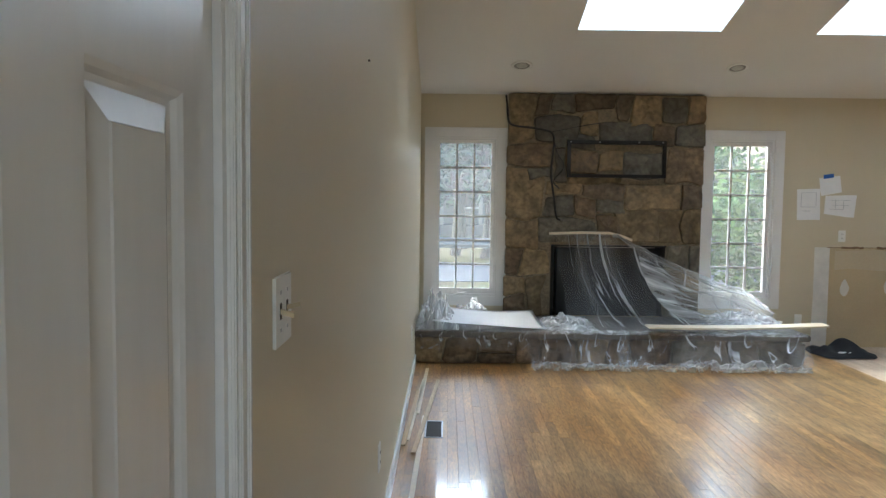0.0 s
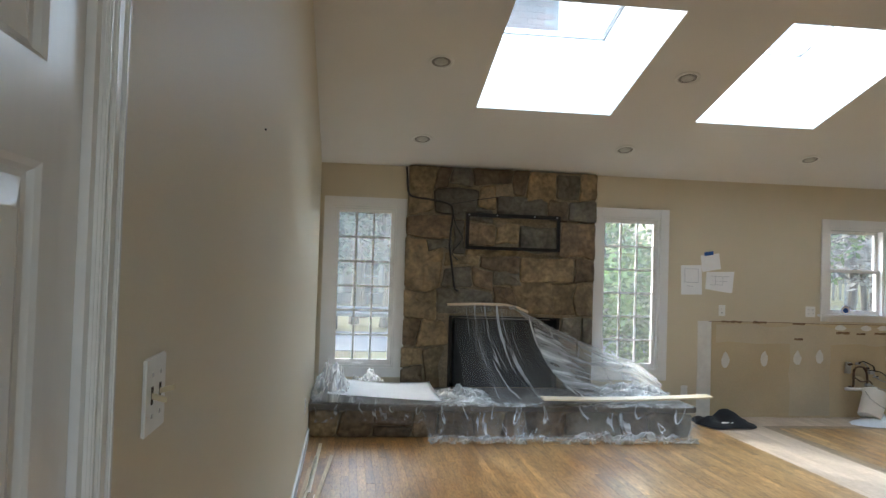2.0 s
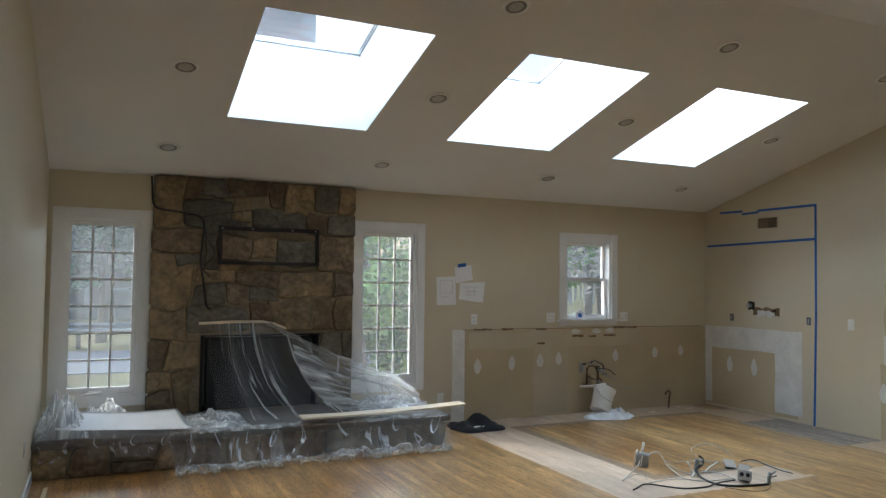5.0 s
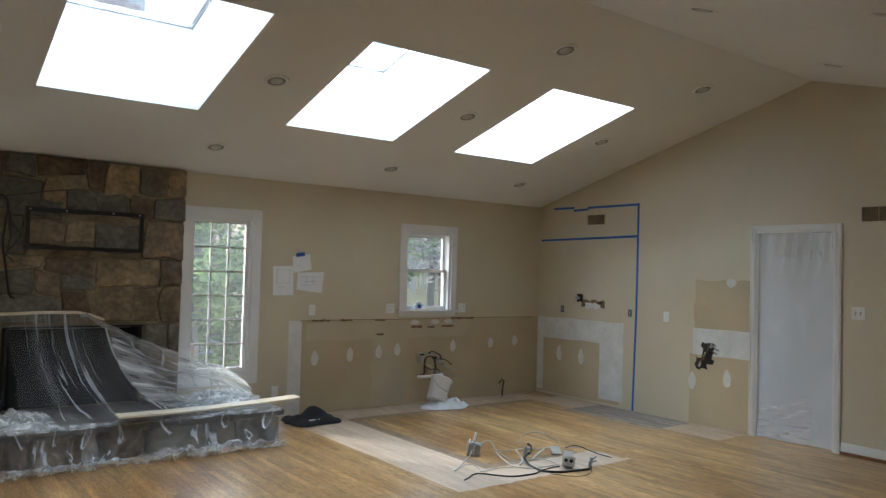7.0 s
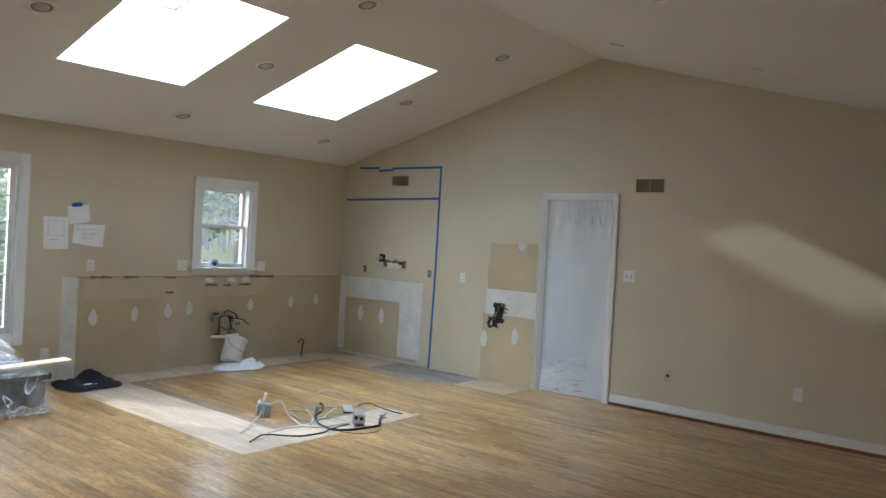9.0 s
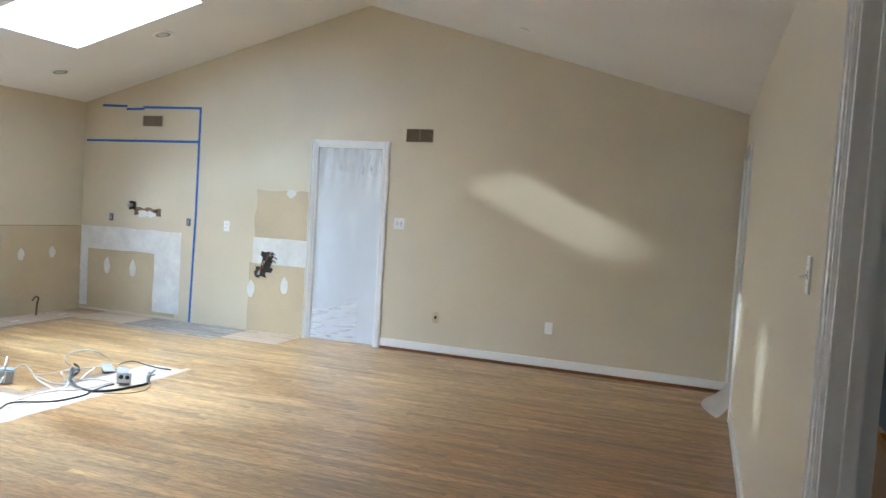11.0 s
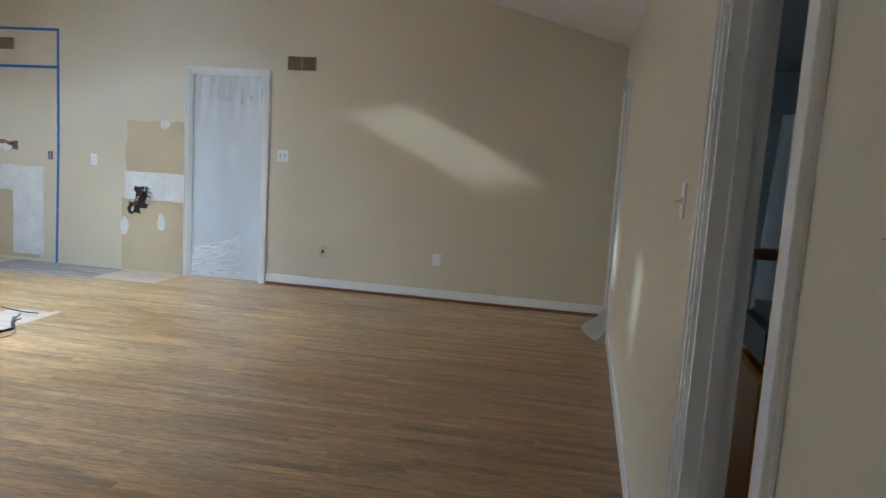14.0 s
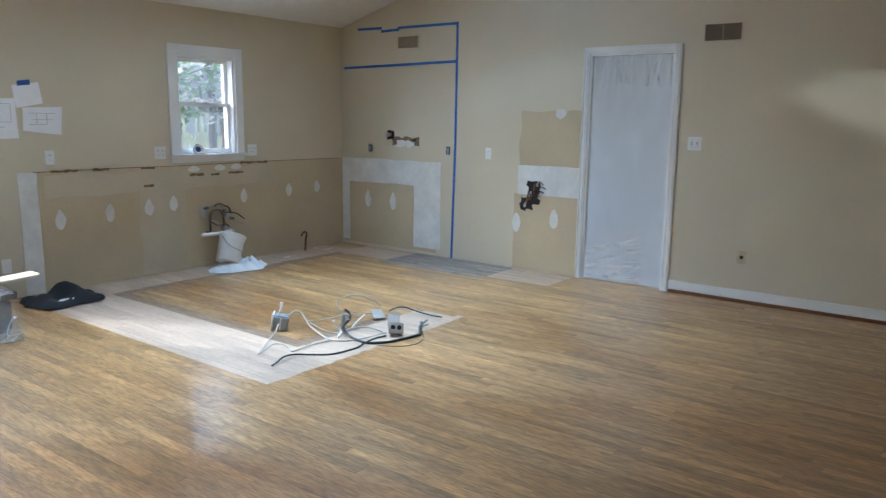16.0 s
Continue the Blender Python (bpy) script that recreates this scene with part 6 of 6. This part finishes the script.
# ---- the dark room through the south doorway ----
def shroud(u, v):
    a = u * math.tau
    c, s = math.cos(a), math.sin(a)
    k = 1 / max(abs(c), abs(s))
    r = 0.42 * k * (1 + 0.12 * v) + 0.03 * math.sin(u * 60) * v
    return 5.6 + r * c, -8.75 + r * s, 1.82 - 1.8 * v + 0.02 * fnoise(c * 3, s * 3, v * 4)


cov = thing("covered_cabinet", "tall cabinet shrouded in milky polythene film", "cabinet", (5.6, -8.75, 0))
part("shroud", cloth(90, 30, shroud), MILKY, cov, smooth=True)
part("carcass", boxes((5.24, 5.96, -9.11, -8.39, 0, 1.79), bevel=0.02), material("dull blue-grey board", (0.22, 0.25, 0.28), 0.7), cov)
st = thing("work_stand", "red-brown wooden stand with a thin post", "stand", (4.35, -8.05, 0))
RED = material("red-brown wood", (0.10, 0.025, 0.015), 0.5, grain=(20, 0.3), bump=0.1)
part("top_rail", boxes((4.30, 4.40, -8.35, -7.85, 1.04, 1.09), bevel=0.01), RED, st)
part("post", tube([(4.35, -8.02, 0.0), (4.35, -8.02, 1.05)], 0.018, 8), RED, st)
tc = thing("tool_chest", "black tool case standing on a yellow crate", "tool case", (3.9, -8.1, 0))
YEL = material("yellow-orange crate plastic", (0.60, 0.26, 0.03), 0.5)
for r in ((3.6, 4.2, -8.4, -8.36, 0, 0.64), (3.6, 4.2, -7.84, -7.8, 0, 0.64), (3.6, 3.64, -8.36, -7.84, 0, 0.64), (4.16, 4.2, -8.36, -7.84, 0, 0.64)):
    part("crate_side", boxes(r, bevel=0.006), YEL, tc)
part("case", boxes((3.62, 4.18, -8.38, -7.82, 0.64, 0.88), bevel=0.05), BLACK, tc)
part("handle", tube([(3.8, -8.1, 0.62), (3.82, -8.1, 0.68), (3.98, -8.1, 0.68), (4.0, -8.1, 0.62)], 0.012), BLACK, tc, smooth=True)

# ---- outside: chimney, ground, road, trees ----
GRASS = material("winter lawn", (0.125, 0.11, 0.062), 0.9, spec=0.03, grain=(20, 0.3), stain=(0.6, 0.3), bump=0.6, tint=(0.07, 0.085, 0.035))
ASPHALT = material("pale dry asphalt", (0.15, 0.16, 0.18), 0.9, spec=0.03, grain=(30, 0.15), stain=(0.5, 0.1), bump=0.4)
BARK = material("grey bark", (0.11, 0.09, 0.07), 0.9, grain=(14, 0.4), stain=(2, 0.2), bump=0.8, stretch=(2, 2, 0.4))
NEEDLE = material("pine needles", (0.055, 0.10, 0.045), 0.8, grain=(3, 0.3), stain=(0.7, 0.3), bump=0, each=0.35, tint=(0.09, 0.11, 0.06))
LEAF = material("bright evergreen leaves", (0.10, 0.17, 0.035), 0.6, grain=(3, 0.3), stain=(0.8, 0.3), bump=0, each=0.4, tint=(0.15, 0.20, 0.05))
TWIG = material("bare twigs", (0.33, 0.31, 0.26), 0.9, grain=(5, 0.2), bump=0)
SIDING = material("grey house siding", (0.13, 0.125, 0.12), 0.8, spec=0.1, grain=(9, 0.1), bump=0.2)

PORCH = material("weathered cream porch paint", (0.40, 0.37, 0.31), 0.7, spec=0.1, grain=(9, 0.1), bump=0.1)

ground = solid("ground", boxes((-400, 400, 0.1 + TH, 600, -0.9, -0.45), (-400, 400, -400, -12, -0.9, -0.45)), GRASS, "winter lawn running out to woods", kind="structure")
solid("road", boxes((-60, 60, 9.5, 14.5, -0.449, -0.435)), ASPHALT, "pale asphalt road past the lawn", kind="structure")

rail = thing("guard_rail", "galvanised steel guard rail along the road", "guard rail", (1, 15.2, -0.45))
for x in range(-6, 12, 2):
    part("post", boxes((x - 0.06, x + 0.06, 15.25, 15.4, -0.45, 0.27), bevel=0.01), BARK, rail)
bm = bmesh.new()
prof = ((0.0, 0.0), (-0.05, 0.05), (-0.05, 0.10), (0.0, 0.155), (-0.05, 0.21), (-0.05, 0.26), (0.0, 0.31))
ends = [[bm.verts.new((x, 15.2 + a, -0.05 + b)) for a, b in prof] for x in (-8, 14)]
for k in range(len(prof) - 1):
    bm.faces.new((ends[0][k], ends[1][k], ends[1][k + 1], ends[0][k + 1]))
bmesh.ops.solidify(bm, geom=bm.faces[:], thickness=0.01)
part("rail", bm, material("weathered blue-grey steel", (0.30, 0.34, 0.40), 0.5, metal=0.4), rail)

house = thing("house", "grey house with a columned porch among the trees", "house", (3, 33, -0.45))
part("wall", boxes((-6, 11, 33, 40, -0.45, 3.2)), SIDING, house)
bm = bmesh.new()
v = [bm.verts.new(p) for p in ((-7, 30.4, 3.1), (12, 30.4, 3.1), (12, 36.5, 5.6), (-7, 36.5, 5.6), (-7, 41, 3.1), (12, 41, 3.1))]
for f in ((0, 1, 2, 3), (3, 2, 5, 4), (0, 3, 4), (1, 5, 2), (0, 4, 5, 1)):
    bm.faces.new([v[k] for k in f])
part("roof", bm, SHINGLE, house)
part("porch", boxes((-6, 11, 30.8, 33, -0.45, 0.1)), SIDING, house)
for x in (-5.5, -3.5, -1.5, 0.0, 1.0, 2.0, 3.0, 4.5, 6.5, 8.5):
    part("porch_post", boxes((x - 0.1, x + 0.1, 30.9, 31.1, 0.1, 3.1), bevel=0.01), PORCH, house)
for x in (-4, -0.6, 1.6, 4, 7):
    w = part("window", boxes((x - 0.55, x + 0.55, 32.9, 33.02, 0.9, 2.5)), TRIM, house)
    part("pane", boxes((x - 0.45, x + 0.45, 32.88, 32.9, 1.0, 2.4)), BLACK, w)

# the brick chimney over the fireplace
CX0, CX1, CY0, CY1, CZ1 = 0.95, 2.42, 0.20, 0.72, 6.2
ch = thing("chimney", "brick chimney stack above the fireplace", "chimney", (1.9, 0.55, -0.45))
part("core", boxes((CX0 + 0.008, CX1 - 0.008, CY0 + 0.008, CY1, -0.45, CZ1)), LIMEMORTAR, ch)
bm = bmesh.new()
box(bm, -0.0965, 0.0965, 0, 0.05, -0.0285, 0.0285)
brick = mesh_of("brick", bm, BRICK)
row, z = 0, 3.35
while z < CZ1:
    x = CX0 + 0.1 + (0.1 if row % 2 else 0)
    while x < CX1 - 0.09:
        ob = part("brick", brick, None, ch)
        ob.location = (x, CY0 + 0.004 * rnd.random(), z)
        x += 0.203
    z, row = z + 0.067, row + 1


def tree(x, y, high, spread, leaves, mat, seed, lean=0.0, base=-0.45, crown_from=0.35, size=0.16, name="tree", label="evergreen tree behind the house"):
    """A tapered trunk, limbs and a crown of many small leaves."""
    r = random.Random(seed)
    t = thing(name, label, "tree", (x, y, base), "trees outside")
    top = Vector((x + lean, y, base + high))
    foot = Vector((x, y, base))
    pts = [foot.lerp(top, k / 6) + Vector((r.uniform(-1, 1), r.uniform(-1, 1), 0)) * 0.02 * high * (k > 0) for k in range(7)]
    trunk = tube(pts, 0.018 * high + 0.03, 8, 2, 0.2)
    tips = []
    for k in range(14):
        f = crown_from + (1 - crown_from) * (k + r.random()) / 14
        a, reach = r.random() * math.tau, spread * (1.15 - f) * r.uniform(0.6, 1.1)
        start = foot.lerp(top, f)
        end = start + Vector((math.cos(a) * reach, math.sin(a) * reach, reach * r.uniform(0.0, 0.5)))
        mid = start.lerp(end, 0.5) + Vector((0, 0, 0.08 * reach))
        limb = tube([start, mid, end], 0.006 * high, 5, 2, 0.25)
        me = bpy.data.meshes.new("limb")
        limb.to_mesh(me)
        limb.free()
        trunk.from_mesh(me)
        bpy.data.meshes.remove(me)
        tips += [mid, start.lerp(end, 0.75), end]
    part("trunk", trunk, BARK, t)
    verts, faces = [], []
    for k in range(leaves):
        c = r.choice(tips) + Vector((r.gauss(0, 1), r.gauss(0, 1), r.gauss(0, 0.7))) * spread * 0.17
        a = Vector((r.gauss(0, 1), r.gauss(0, 1), r.gauss(0, 0.6))).normalized() * size * r.uniform(0.5, 1.2)
        b = a.cross(Vector((r.gauss(0, 1), r.gauss(0, 1), r.gauss(0, 1)))).normalized() * size * 0.35
        i = len(verts)
        verts += [c - a, c + b - a * 0.1, c + a, c - b + a * 0.1]
        faces.append((i, i + 1, i + 2, i + 3))
    me = bpy.data.meshes.new("crown")
    me.from_pydata(verts, [], faces)
    me.materials.append(mat)
    part("crown", me, None, t)
    return t


# evergreens close to the second window, pines over the road, thin woods by the third window
# the first is placed to keep the sun off the third window
for k, (x, y, h, s) in enumerate(((4.2, 3.9, 4.4, 1.0), (6.1, 5.6, 4.4, 1.3), (5.0, 6.8, 4.8, 1.4), (7.6, 7.6, 5.0, 1.5))):
    tree(x, y, h, s, 2600, LEAF, 20 + k, crown_from=0.08, size=0.10, label="bright green leafy evergreen near the window")
for k, (x, y, h, s) in enumerate(((-1.4, 18.5, 8.5, 2.4), (0.9, 20.5, 9, 2.5), (3.0, 19.0, 8.5, 2.4), (5.6, 22, 9, 2.6), (2.0, 25, 10, 2.8), (14.5, 19, 7.5, 2.4))):
    tree(x, y, h, s, 2200, NEEDLE, 40 + k, crown_from=0.28, size=0.24, label="tall pine tree across the road")
for k, (x, y, h) in enumerate(((-0.5, 16.6, 8.0), (0.55, 17.4, 8.6), (1.5, 16.4, 8.0))):
    tree(x, y, h, 1.9, 2600, NEEDLE, 60 + k, crown_from=0.22, size=0.2, label="slender hazy pine tree across the road")
for k, (x, y) in enumerate(((5.2, 7.8), (6.3, 8.3), (7.4, 8.0), (4.6, 6.2))):
    tree(x, y, 2.0, 1.0, 1500, LEAF, 110 + k, crown_from=0.05, size=0.09, name="shrub", label="low green leafy shrub on the lawn")
for k in range(10):
    tree(9.5 + 1.15 * k + rnd.uniform(-0.5, 0.5), 11 + 1.3 * (k % 5) + rnd.uniform(0, 2), rnd.uniform(5, 7), 1.8, 420, TWIG, 70 + k, crown_from=0.3, size=0.2, label="bare winter tree with thin branches")

for k, (x, y, h) in enumerate(((11.6, 10.0, 6.0), (13.4, 13.5, 7.0))):
    tree(x, y, h, 1.7, 600, LEAF, 130 + k, crown_from=0.12, size=0.16, label="hazy green evergreen by the thin woods")
# three trees out of view, added to dapple the sun through the windows
for k, (x, y) in enumerate(((-2.95, 9.0), (-0.75, 9.5), (-6.8, 13.0))):
    tree(x, y, 9.0, 2.6, 130, TWIG, 90 + k, crown_from=0.3, size=0.3, label="bare winter tree with thin branches")

# far woods: thin trunks and brush
verts, faces = [], []
r = random.Random(5)
for k in range(420):
    x, y, h, w = r.uniform(-30, 60), r.uniform(42, 75), r.uniform(5, 11), r.uniform(0.05, 0.16)
    i = len(verts)
    lean = r.uniform(-0.6, 0.6)
    verts += [Vector(p) for p in ((x - w, y, -0.5), (x + w, y, -0.5), (x, y + w, -0.5), (x + lean, y, h))]
    faces += [(i, i + 1, i + 3), (i + 1, i + 2, i + 3), (i + 2, i, i + 3)]
    for q in range(26):
        c = Vector((x + lean * 0.6, y, h * r.uniform(0.25, 1.0))) + Vector((r.gauss(0, 0.9), r.gauss(0, 0.9), 0))
        a = Vector((r.gauss(0, 0.5), r.gauss(0, 0.5), r.gauss(0, 0.5)))
        i = len(verts)
        verts += [c - a, c + Vector((0.05, 0, 0.05)), c + a]
        faces.append((i, i + 1, i + 2))
me = bpy.data.meshes.new("far_woods")
me.from_pydata(verts, [], faces)
me.materials.append(TWIG)
tagged(new("far_woods", me), "bare brown winter woods in the distance", "woods", kind="stuff")
